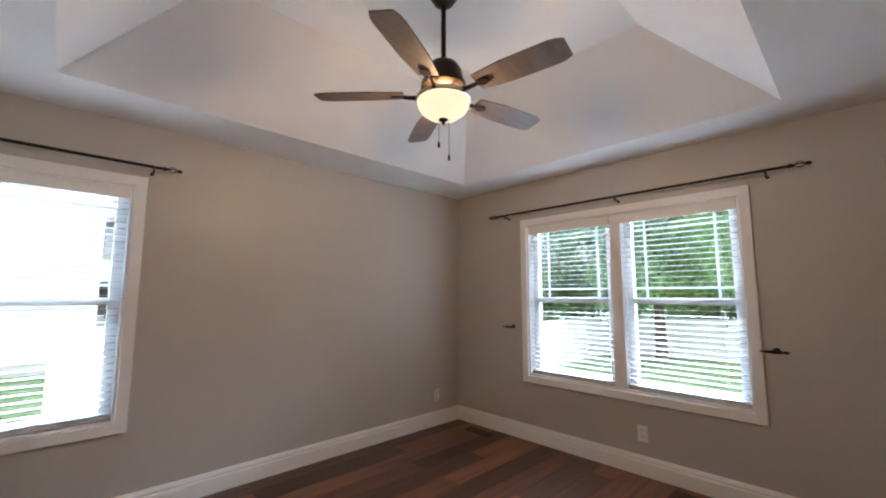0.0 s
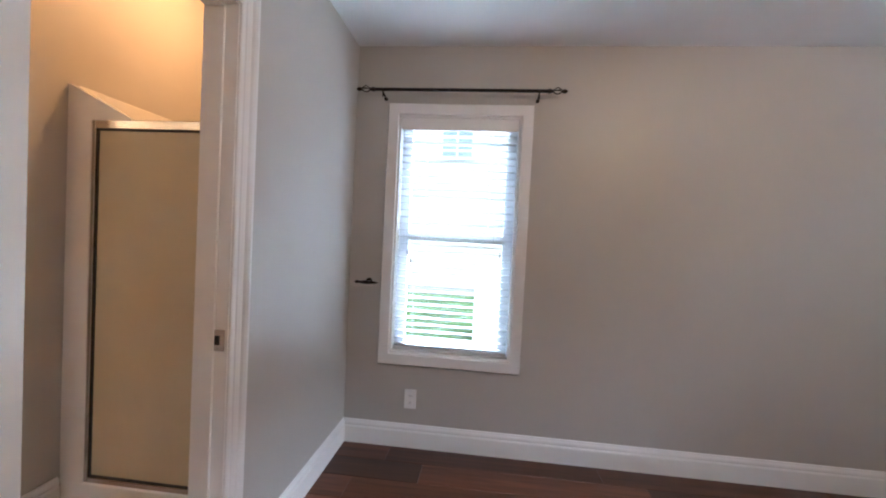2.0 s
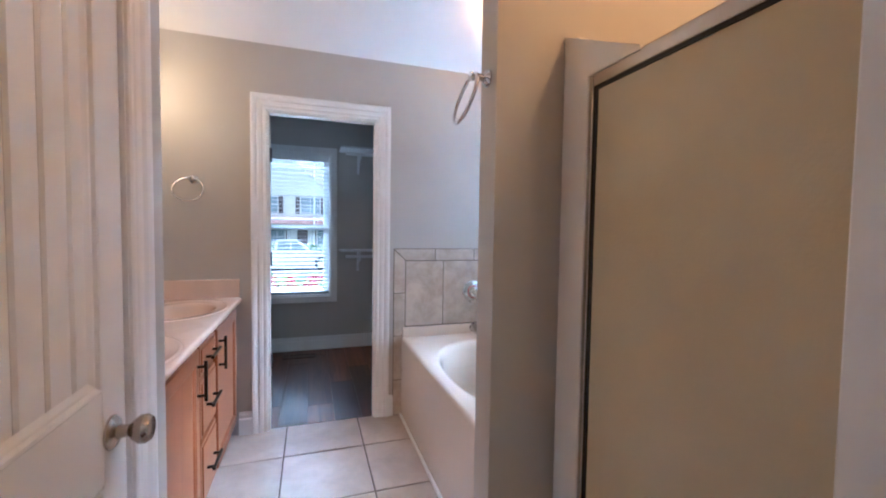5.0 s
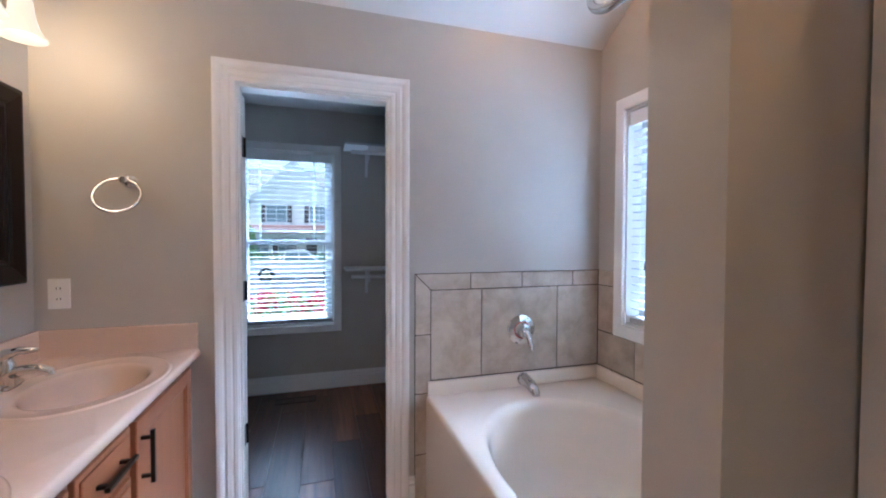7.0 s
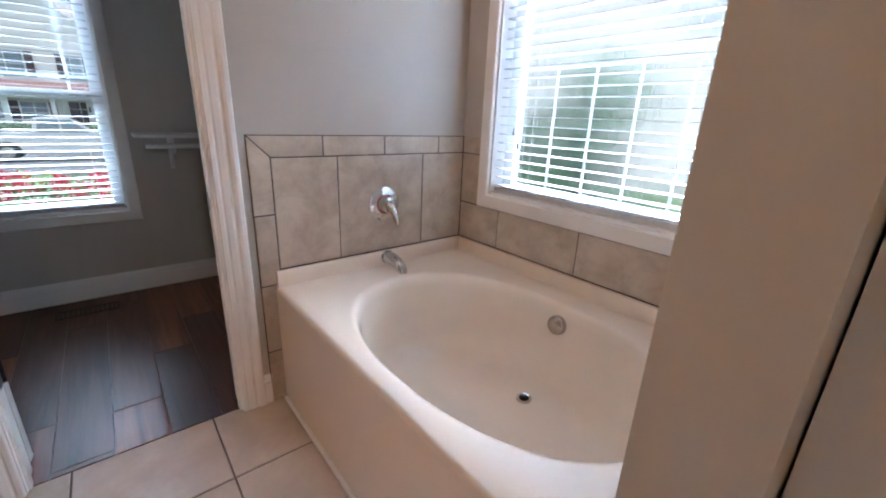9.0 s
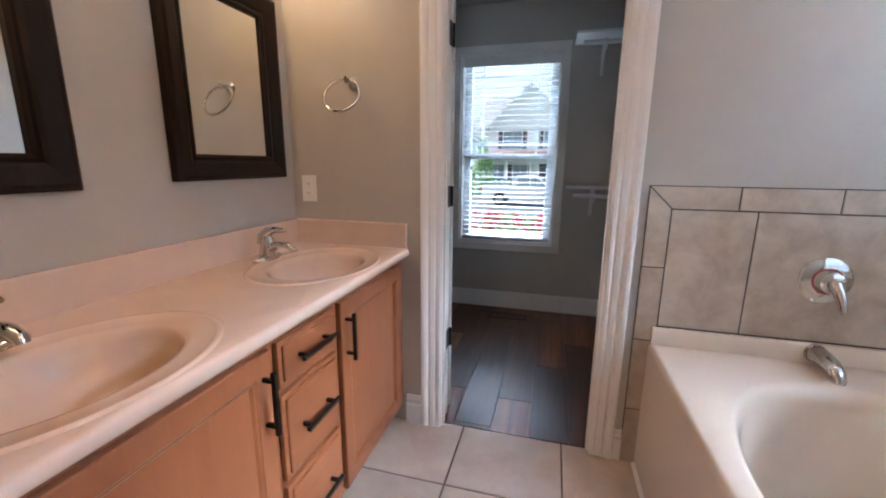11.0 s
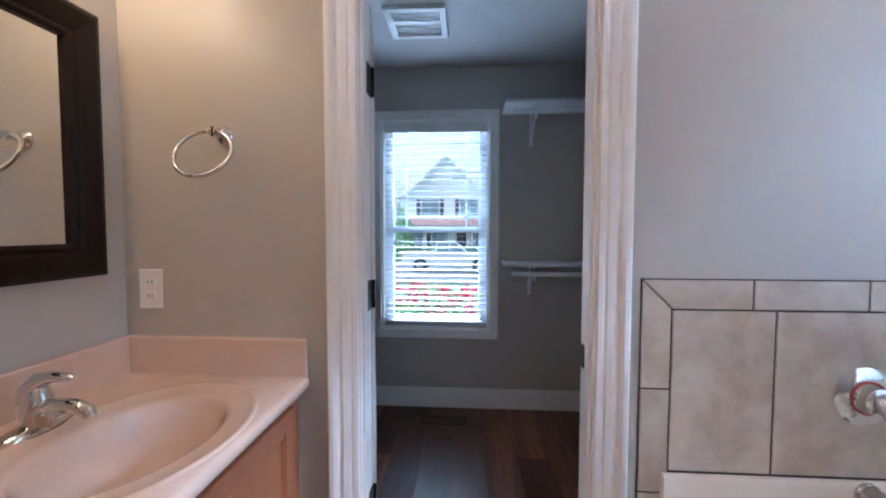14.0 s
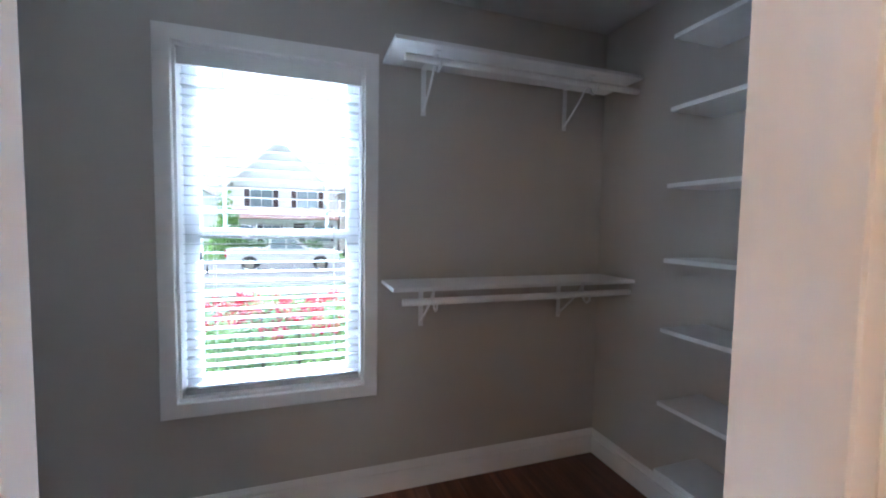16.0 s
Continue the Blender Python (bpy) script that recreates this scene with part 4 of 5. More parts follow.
vtop = thing("countertop", "bone cultured-marble vanity top with two oval bowls", "countertop")
CZ = 0.862
BOWL_P = [(1.42, CZ), (1.40, CZ + 0.0035), (1.37, CZ + 0.0045), (1.33, CZ + 0.003), (1.29, CZ - 0.0005), (1.08, CZ - 0.0015), (1.02, CZ - 0.004), (0.985, CZ - 0.010), (0.95, CZ - 0.024), (0.88, CZ - 0.055), (0.76, CZ - 0.098), (0.58, CZ - 0.126), (0.3, CZ - 0.14), (0.0, CZ - 0.142)]
for k, (x0, x1, cx) in enumerate(((-1.26, -0.485, -0.912), (-0.485, 0.216, -0.092))):
    bm, edge = basin_slab((x0, x1, 3.17, 3.710), CZ, cx, 3.492, 0.205, 0.152, BOWL_P, 72)
    prev = edge
    for dy, z in ((0.008, CZ - 0.003), (0.012, CZ - 0.010), (0.012, CZ - 0.026), (0.006, CZ - 0.034)):
        cur = [bm.verts.new((v.co.x, v.co.y + (dy if abs(v.co.y - 3.710) < 1e-4 else 0), z)) for v in edge]
        for i in range(len(edge)):
            j = (i + 1) % len(edge)
            if abs(edge[i].co.y - 3.710) < 1e-4 and abs(edge[j].co.y - 3.710) < 1e-4:
                bm.faces.new((prev[i], prev[j], cur[j], cur[i]))
        prev = cur
    part("bowl_top", bm, M_TOP, vtop, "", True)
    D = Matrix.Translation((cx, 3.492, CZ - 0.14))
    part("sink_drain", lathe(bmesh.new(), [(0, 0.008), (0.014, 0.007), (0.016, 0.003), (0.022, 0.003), (0.024, 0.0), (0.024, -0.006), (0, -0.006)], D, 20), M_CHROME, vtop, "chrome pop-up drain", True)
bm = bmesh.new()
box(bm, -1.278, 0.216, 3.152, 3.172, CZ - 0.034, 0.972, bevel=0.005)
box(bm, -1.278, -1.258, 3.172, 3.712, CZ - 0.034, 0.972, bevel=0.005)
part("backsplash", bm, M_TOP, vtop)


def faucet(cx, cy, z):
    f = thing("basin_faucet", "chrome single-lever basin faucet on the vanity top", "tap", group="basin faucets")
    bm = bmesh.new()
    lathe(bm, [(0, 0), (0.03, 0), (0.03, 0.008), (0.026, 0.014), (0.012, 0.02), (0, 0.021)], Matrix.Translation((cx, cy, z)) @ Matrix.Diagonal((2.55, 1, 1, 1)), 32)
    part("base_plate", bm, M_CHROME, f, "", True)
    bm = bmesh.new()
    tube(bm, [(cx, cy, z + 0.008), (cx, cy + 0.002, z + 0.045), (cx, cy + 0.008, z + 0.075), (cx, cy + 0.004, z + 0.092)], [0.03, 0.027, 0.025, 0.018], n=20)
    tube(bm, [(cx, cy + 0.005, z + 0.04), (cx, cy + 0.05, z + 0.056), (cx, cy + 0.09, z + 0.056), (cx, cy + 0.118, z + 0.045), (cx, cy + 0.122, z + 0.034)], [0.018, 0.016, 0.0155, 0.014, 0.012], n=16)
    part("spout", bm, M_CHROME, f, "", True)
    bm = bmesh.new()
    tube(bm, [(cx, cy - 0.012, z + 0.062), (cx, cy - 0.008, z + 0.088), (cx, cy + 0.012, z + 0.108), (cx, cy + 0.042, z + 0.117), (cx, cy + 0.082, z + 0.116), (cx, cy + 0.09, z + 0.115)], [0.024, 0.023, 0.018, 0.012, 0.008, 0.005], n=16)
    part("lever", bm, M_CHROME, f, "", True)


faucet(-0.915, 3.268, CZ)
faucet(-0.095, 3.268, CZ)


def mirror(x0, x1, z0, z1):
    w = 0.088
    m = thing("wall_mirror", "rectangular wall mirror in a dark espresso wooden frame", "mirror", group="vanity mirrors")
    prof = [(0.0, 0.004), (0.0, 0.016), (-0.01, 0.022), (-0.02, 0.020), (-0.03, 0.026), (-0.07, 0.036), (-0.08, 0.034), (-0.088, 0.026), (-0.088, 0.0), (-0.002, 0.0)]
    prof = [(-o, h) for o, h in prof]
    bm = molding(bmesh.new(), [(x0 + w, z0 + w), (x0 + w, z1 - w), (x1 - w, z1 - w), (x1 - w, z0 + w)], prof, put_y(TY0 + 0.002, 1), closed=True)
    part("mirror_frame", bm, M_FRAME, m, "dark espresso moulded frame")
    bm = boxes((x0 + w - 0.004, x1 - w + 0.004, TY0 + 0.004, TY0 + 0.009, z0 + w - 0.004, z1 - w + 0.004))
    part("mirror_glass", bm, M_MIRROR, m, "silvered mirror glass")


mirror(-1.190, -0.652, 1.165, 1.864)
mirror(-0.380, 0.158, 1.155, 1.864)


def vanity_light(cx, z):
    v = thing("vanity_light", "bronze two-lamp wall light with glowing bell shades", "wall light", group="vanity lights")
    y = TY0
    T = Matrix.Translation((cx, y, z)) @ Matrix.Rotation(radians(-90), 4, "X") @ Matrix.Diagonal((1.75, 1, 1, 1))
    part("back_plate", lathe(bmesh.new(), [(0, 0.0), (0.072, 0.0), (0.075, 0.004), (0.07, 0.01), (0.062, 0.012), (0.06, 0.017), (0.05, 0.02), (0.046, 0.026), (0.03, 0.032), (0, 0.034)], T, 32), M_BRONZE, v, "", True)
    for s in (-0.09, 0.09):
        bm = tube(bmesh.new(), [(cx + s * 0.35, y + 0.025, z), (cx + s * 0.6, y + 0.06, z + 0.02), (cx + s * 0.85, y + 0.095, z + 0.075), (cx + s, y + 0.115, z + 0.085), (cx + s, y + 0.12, z + 0.06), (cx + s, y + 0.12, z + 0.03)], 0.0065, n=10)
        part("arm", bm, M_BRONZE, v, "", True)
        L = Matrix.Translation((cx + s, y + 0.12, z))
        part("socket", lathe(bmesh.new(), [(0, 0.045), (0.014, 0.043), (0.026, 0.028), (0.03, 0.01), (0.028, 0.004), (0, 0.004)], L, 20), M_BRONZE, v, "", True)
        bm = lathe(bmesh.new(), [(0.026, 0.006), (0.03, -0.01), (0.034, -0.05), (0.042, -0.085), (0.056, -0.115), (0.066, -0.128), (0.063, -0.128), (0.053, -0.113), (0.039, -0.084), (0.031, -0.05), (0.027, -0.01), (0.024, 0.004)], L, 28)
        sh_ob = part("shade", bm, M_SHADE, v, "glowing frosted bell glass shade", True)
        sh_ob.visible_shadow = False
        bulb(cx + s, y + 0.12, z - 0.06, VAN_W)


vanity_light(-0.945, 2.125)
vanity_light(-0.09, 2.125)


def towel_ring(base, wall_n, tilt, lean):
    """wall_n points out of the wall."""
    t = thing("towel_ring", "polished chrome towel ring on the wall", "towel ring", group="towel rings")
    b, n = Vector(base), Vector(wall_n)
    q = n.to_track_quat("Z", "Y").to_matrix().to_4x4()
    part("post", lathe(bmesh.new(), [(0, 0), (0.026, 0), (0.027, 0.005), (0.022, 0.012), (0.011, 0.018), (0.010, 0.045), (0.014, 0.05), (0.014, 0.062), (0, 0.064)], Matrix.Translation(b) @ q, 24), M_CHROME, t, "", True)
    e = b + n * 0.055
    side = n.cross(Vector((0, 0, 1)))
    rot = Matrix((side, Vector((0, 0, 1)), n)).transposed().to_4x4()
    swing = Matrix.Rotation(tilt, 4, n) @ Matrix.Rotation(lean, 4, side)
    m = Matrix.Translation(e) @ swing @ Matrix.Translation((0, 0, -0.074)) @ rot
    part("ring", ring_torus(bmesh.new(), m, 0.076, 0.006), M_CHROME, t, "", True)


towel_ring((TX0, 3.472, 1.562), (1, 0, 0), -0.12, 0.5)
towel_ring((0.275, 4.64, 1.752), (0, -1, 0), 0.05, 0.3)

# ---- shower ----
sh = thing("shower_stall", "white fibreglass shower stall with an amber obscure glass door", "shower")
FR = 4.868
part("base", boxes((0.338, TX1 - 0.002, FR, FR + 0.10, 0, 0.125), (0.338, TX1 - 0.002, FR + 0.10, 5.735, 0, 0.05), bevel=0.008), M_SHWALL, sh)
def flange(u0, u1, u2):
    """A front flange whose top slants down towards the door."""
    bm = bmesh.new()
    pts = [(u0, 0.12), (u1, 0.12), (u1, 1.725), (u2, 1.725), (u2, 1.735), (u0, 1.885)]
    a = [bm.verts.new((x, FR, z)) for x, z in pts]
    b = [bm.verts.new((x, FR + 0.03, z)) for x, z in pts]
    bm.faces.new(a)
    bm.faces.new(b[::-1])
    for i in range(6):
        bm.faces.new((a[i], a[(i + 1) % 6], b[(i + 1) % 6], b[i]))
    return bm


part("front_flange", flange(0.338, 0.452, 0.64), M_SHWALL, sh)
part("front_flange", boxes((1.158, TX1 - 0.002, FR, FR + 0.03, 0.12, 1.885), bevel=0.004), M_SHWALL, sh)
for r in ((0.338, 0.36, FR + 0.031, 5.735, 0.05, 1.885), (TX1 - 0.024, TX1 - 0.002, FR + 0.031, 5.735, 0.05, 1.885), (0.36, TX1 - 0.024, 5.715, 5.735, 0.05, 1.885)):
    part("wall_panel", boxes(r, bevel=0.006), M_SHWALL, sh)
F0, F1 = FR + 0.004, FR + 0.038
bm = boxes((0.450, 0.470, F0, F1, 0.125, 1.73), (1.14, 1.16, F0, F1, 0.125, 1.73), (0.470, 1.14, F0, F1, 1.692, 1.73), (0.470, 1.14, F0, F1, 0.125, 0.148), bevel=0.003)
part("door_frame", bm, M_NICKEL, sh, "silver metal shower door frame")
bm = boxes((0.470, 0.478, F0 + 0.008, F1 - 0.008, 0.148, 1.692), (1.132, 1.14, F0 + 0.008, F1 - 0.008, 0.148, 1.692), (0.478, 1.132, F0 + 0.008, F1 - 0.008, 1.684, 1.692), (0.478, 1.132, F0 + 0.008, F1 - 0.008, 0.148, 0.156))
part("gasket", bm, M_DARK, sh)
part("door_pane", boxes((0.478, 1.132, F0 + 0.012, F0 + 0.018, 0.156, 1.684)), M_SHOWER, sh, "obscure amber shower door glass")

# recessed lamp over the tub
def recessed(label, m, watts):
    rl = thing("recessed_light", label, "ceiling light", group="recessed lights")
    part("trim_ring", lathe(bmesh.new(), [(0.05, 0.0), (0.075, 0.0), (0.078, 0.004), (0.07, 0.008), (0.052, 0.006), (0.05, 0.0)], m, 32), M_TRIM, rl, "", True)
    part("lamp", lathe(bmesh.new(), [(0.05, 0.0), (0.048, 0.012), (0.035, 0.03), (0, 0.038)], m, 28), M_SHADE, rl, "glowing warm bulb", True).visible_shadow = False
    p = m @ Vector((0, 0, 0.05))
    bulb(p.x, p.y, p.z, watts, color=(1.0, 0.47, 0.16))


recessed("lit recessed ceiling light in the sloped ceiling", Matrix.Translation((-0.86, 5.19, 2.40 + SL * 0.42 - 0.004)) @ Matrix.Rotation(-math.atan(SL), 4, "Y") @ Matrix.Rotation(math.pi, 4, "X"), TUB_W)
recessed("lit recessed ceiling light above the shower stall", Matrix.Translation((0.80, 5.28, 2.716)) @ Matrix.Rotation(math.pi, 4, "X"), SHOWER_W)

# ---- closet ----
def shelf(name, label, x0, x1, y0, y1, z, group):
    ob = boxes((x0, x1, y0, y1, z - 0.018, z), bevel=0.002)
    return tagged(part(name, ob, M_SHELF), label, "shelf", group)


def hanging_shelf(z, rod_dz):
    s = thing("closet_shelf", "white closet shelf with a hanging rod on brackets", "shelf", group="hanging shelves")
    part("board", boxes((CX0 + 0.001, CX0 + 0.285, 4.41, CY1 - 0.001, z - 0.018, z), bevel=0.002), M_SHELF, s)
    part("rod", tube(bmesh.new(), [(CX0 + 0.245, 4.46, z - rod_dz), (CX0 + 0.245, CY1 - 0.001, z - rod_dz)], 0.016, n=16), M_SHELF, s, "white hanging rod", True)
    for y in (4.61, 5.42):
        bm = bmesh.new()
        box(bm, CX0 + 0.001, CX0 + 0.006, y - 0.012, y + 0.012, z - 0.24, z - 0.018)
        box(bm, CX0 + 0.001, CX0 + 0.24, y - 0.012, y + 0.012, z - 0.024, z - 0.018)
        tube(bm, [(CX0 + 0.006, y, z - 0.22), (CX0 + 0.12, y, z - 0.13), (CX0 + 0.215, y, z - 0.03)], 0.006, n=8)
        R = rod_dz
        tube(bm, [(CX0 + 0.215, y, z - 0.03), (CX0 + 0.213, y, z - R), (CX0 + 0.222, y, z - R - 0.032), (CX0 + 0.245, y, z - R - 0.045), (CX0 + 0.268, y, z - R - 0.03), (CX0 + 0.272, y, z - R)], 0.005, n=8)
        part("bracket", bm, M_SHELF, s, "", True)


hanging_shelf(2.118, 0.07)
hanging_shelf(1.075, 0.07)
for z in (2.111, 1.828, 1.525, 1.224, 0.936, 0.628, 0.338):
    shelf("wall_shelf", "white melamine shelf in the closet alcove", -2.34, CX1 - 0.001, 5.445, CY1 - 0.001, z, "closet shelves")

cv = thing("ceiling_vent", "white ceiling exhaust vent grille", "vent")
x0, x1, y0, y1, z = -2.55, -2.225, 3.73, 4.055, CH + 0.01
part("backing", boxes((x0 + 0.02, x1 - 0.02, y0 + 0.02, y1 - 0.02, z - 0.004, z)), M_DARK, cv)
part("vent_frame", boxes((x0, x1, y0, y0 + 0.035, z - 0.024, z), (x0, x1, y1 - 0.035, y1, z - 0.024, z), (x0, x0 + 0.035, y0 + 0.035, y1 - 0.035, z - 0.024, z), (x1 - 0.035, x1, y0 + 0.035, y1 - 0.035, z - 0.024, z), bevel=0.003), M_PLATE, cv)
for k in range(11):
    a = x0 + 0.04 + k * 0.0225
    part("slat", boxes((a, a + 0.011, y0 + 0.035, y1 - 0.035, z - 0.011, z - 0.005)), M_PLATE, cv)
part("slat", boxes(((x0 + x1) / 2 - 0.012, (x0 + x1) / 2 + 0.012, y0 + 0.035, y1 - 0.035, z - 0.013, z - 0.004)), M_PLATE, cv)


# ---- outdoors ----
M_GRASS = shader("lawn_grass", (0.075, 0.14, 0.035), 0.9, var=0.35, scale=1.2, bump=1.0, bump_scale=60)
M_ROAD = shader("grey_asphalt", (0.15, 0.15, 0.155), 0.9, var=0.1, scale=3, bump=0.5, bump_scale=80)
M_CONC = shader("pale_concrete", (0.33, 0.32, 0.31), 0.9, var=0.1, scale=3)
M_SIDE = shader("white_vinyl_siding", (0.49, 0.47, 0.445), 0.6, var=0.03, scale=2)
M_GSIDE = shader("grey_vinyl_siding", (0.82, 0.80, 0.78), 0.6, var=0.03, scale=2)
M_BRICK = shader("grey_brick", (0.48, 0.43, 0.41), 0.85, var=0.2, scale=9)
M_ROOF = shader("grey_shingle", (0.38, 0.35, 0.34), 0.9, var=0.2, scale=6)
M_PORCH = shader("red_brown_metal_roof", (0.30, 0.17, 0.15), 0.7, var=0.1)
M_SHUT_SHADE = shader("dark_shutter_and_porch_shade", (0.06, 0.035, 0.04), 0.6)
M_PANE = shader("dark_window_pane", (0.22, 0.27, 0.31), 0.15, var=0.1, scale=2)
M_FENCE = shader("white_vinyl_fence", (0.72, 0.72, 0.73), 0.5, var=0.02)
M_BARK = shader("grey_bark", (0.10, 0.075, 0.055), 0.9, var=0.3, scale=14, bump=1.0, bump_scale=30)
M_TRUCK = shader("white_car_paint", (0.62, 0.62, 0.63), 0.25, var=0.01, coat=0.6)
M_TYRE = shader("black_tyre", (0.02, 0.02, 0.02), 0.8)


def leaf_material(name, a, b):
    m = bpy.data.materials.new(name)
    m.use_nodes = True
    nt = m.node_tree
    bs = nt.nodes["Principled BSDF"]
    bs.inputs["Roughness"].default_value = 0.6
    geo, ramp = nt.nodes.new("ShaderNodeNewGeometry"), nt.nodes.new("ShaderNodeValToRGB")
    ramp.color_ramp.elements[0].color, ramp.color_ramp.elements[1].color = (*a, 1), (*b, 1)
    nt.links.new(geo.outputs["Random Per Island"], ramp.inputs["Fac"])
    nt.links.new(ramp.outputs[0], bs.inputs["Base Color"])
    tr, mix = nt.nodes.new("ShaderNodeBsdfTranslucent"), nt.nodes.new("ShaderNodeMixShader")
    nt.links.new(ramp.outputs[0], tr.inputs["Color"])
    mix.inputs["Fac"].default_value = 0.5
    nt.links.new(bs.outputs[0], mix.inputs[1])
    nt.links.new(tr.outputs[0], mix.inputs[2])
    nt.links.new(mix.outputs[0], nt.nodes["Material Output"].inputs["Surface"])
    return m


M_LEAF = leaf_material("green_leaves", (0.19, 0.34, 0.10), (0.40, 0.58, 0.22))
M_DLEAF = leaf_material("dark_green_leaves", (0.09, 0.18, 0.07), (0.20, 0.33, 0.14))
M_ROSE = leaf_material("red_petals", (0.42, 0.012, 0.03), (0.68, 0.06, 0.09))


def leaves(rng, blobs, count, size):
    """Small crossed leaf quads scattered through uneven clumps (x, y, z, radius)."""
    verts, faces = [], []
    total = sum(b[3] ** 2 for b in blobs)
    for x, y, z, r in blobs:
        for _ in range(int(count * r * r / total)):
            d = Vector((rng.gauss(0, 1), rng.gauss(0, 1), rng.gauss(0, 1))).normalized() * r * rng.uniform(0.45, 1.05)
            c = Vector((x, y, z)) + d * Vector((1, 1, 0.85)).length / 1.65
            a = Vector((rng.gauss(0, 1), rng.gauss(0, 1), rng.gauss(0, 0.6))).normalized()
            b = a.cross(Vector((rng.gauss(0, 1), rng.gauss(0, 1), rng.gauss(0, 1)))).normalized()
            s = size * rng.uniform(0.6, 1.3)
            k = len(verts)
            verts += [c - a * s, c + b * s * 0.45, c + a * s, c - b * s * 0.45]
            faces.append((k, k + 1, k + 2, k + 3))
    return verts, faces


def leaf_mesh(name, vf, mat, parent=None):
    me = bpy.data.meshes.new(name)
    me.from_pydata([tuple(v) for v in vf[0]], [], vf[1])
    me.materials.append(mat)
    ob = new(name, me)
    if parent is not None:
        ob.parent = parent
    return ob


def clumps(rng, c, r, n, k):
    return [(c[0] + rng.uniform(-1, 1) * r[0], c[1] + rng.uniform(-1, 1) * r[1], c[2] + rng.uniform(-1, 1) * r[2], k * rng.uniform(0.6, 1.2)) for _ in range(n)]


# ground: level beside the house, falling to the street
bm = bmesh.new()
gx = [-400, -60, -30, -17.5, -16, -12, -8, -5, -3.3, 0, 6, 12, 20, 60, 400]


def ground_z(x):
    t = min(1, max(0, (-5 - x) / 11))
    back = min(1, max(0, (x - 6) / 6))
    return -0.45 - 0.72 * t - 0.55 * back


rows = [[bm.verts.new((x, y, ground_z(x))) for y in (-400, -40, 0, 10, 40, 400)] for x in gx]
for a, b in zip(rows, rows[1:]):
    for j in range(5):
        bm.faces.new((a[j], b[j], b[j + 1], a[j + 1]))
tagged(part("ground", bm, M_GRASS), "mown green lawn", "lawn", kind="structure")
tagged(part("road", boxes((-29.5, -18.5, -200, 200, -1.25, -1.13)), M_ROAD), "pale grey asphalt street", "road", kind="structure")
tagged(part("pavement", boxes((-17.3, -16.0, -200, 200, -1.22, -1.12)), M_CONC), "pale concrete pavement along the street", "pavement", kind="structure")
tagged(part("kerb", boxes((-18.5, -18.25, -200, 200, -1.25, -1.06), (-29.75, -29.5, -200, 200, -1.25, -1.06)), M_CONC), "concrete kerbs along the street", "kerb", kind="structure")


def siding(bm, axis, u0, u1, v, z0, z1, s, pitch=0.16, holes=()):
    """Lapped boards on a wall plane; s is the side that they face."""
    z = z0
    while z < z1 - 0.01:
        t = min(z + pitch, z1)
        cuts = [h for h in holes if h[2] < t and h[3] > z]
        segs, a = [], u0
        for h in sorted(cuts):
            if h[0] > a:
                segs.append((a, h[0]))
            a = max(a, h[1])
        if a < u1:
            segs.append((a, u1))
        for a, b in segs:
            p = [(a, z, 0.022), (b, z, 0.022), (b, t, 0.006), (a, t, 0.006), (a, z, 0.0), (b, z, 0.0), (b, t, 0.0), (a, t, 0.0)]
            vs = [bm.verts.new((u, v + s * h, zz) if axis == "x" else (v + s * h, u, zz)) for u, zz, h in p]
            for q in ((0, 1, 2, 3), (4, 5, 1, 0), (3, 2, 6, 7), (4, 0, 3, 7), (1, 5, 6, 2)):
                bm.faces.new([vs[i] for i in q])
        z = t
    return bm


def house_window(parent, axis, u, v, z0, z1, w, s, shutters=True, mat=None):
    """A far window with its frame, pane, muntin and shutters."""
    def put(a, b, c, d, h0, h1):
        lo, hi = v + s * h0, v + s * h1
        r = (a, b, min(lo, hi), max(lo, hi), c, d) if axis == "x" else (min(lo, hi), max(lo, hi), a, b, c, d)
        return boxes(r)
    wd = part("house_window", put(u - w / 2 - 0.08, u + w / 2 + 0.08, z0 - 0.08, z1 + 0.08, 0.0, 0.05), M_FENCE, parent)
    part("pane", put(u - w / 2, u + w / 2, z0, z1, 0.05, 0.06), M_PANE, wd)
    part("muntin", put(u - 0.025, u + 0.025, z0, z1, 0.06, 0.075), M_FENCE, wd)
    part("muntin", put(u - w / 2, u + w / 2, (z0 + z1) / 2 - 0.03, (z0 + z1) / 2 + 0.03, 0.06, 0.078), M_FENCE, wd)
    if shutters:
        for q in (-1, 1):
            c = u + q * (w / 2 + 0.3)
            part("shutter", put(c - 0.2, c + 0.2, z0 - 0.05, z1 + 0.05, 0.02, 0.06), M_SHUT_SHADE, wd)


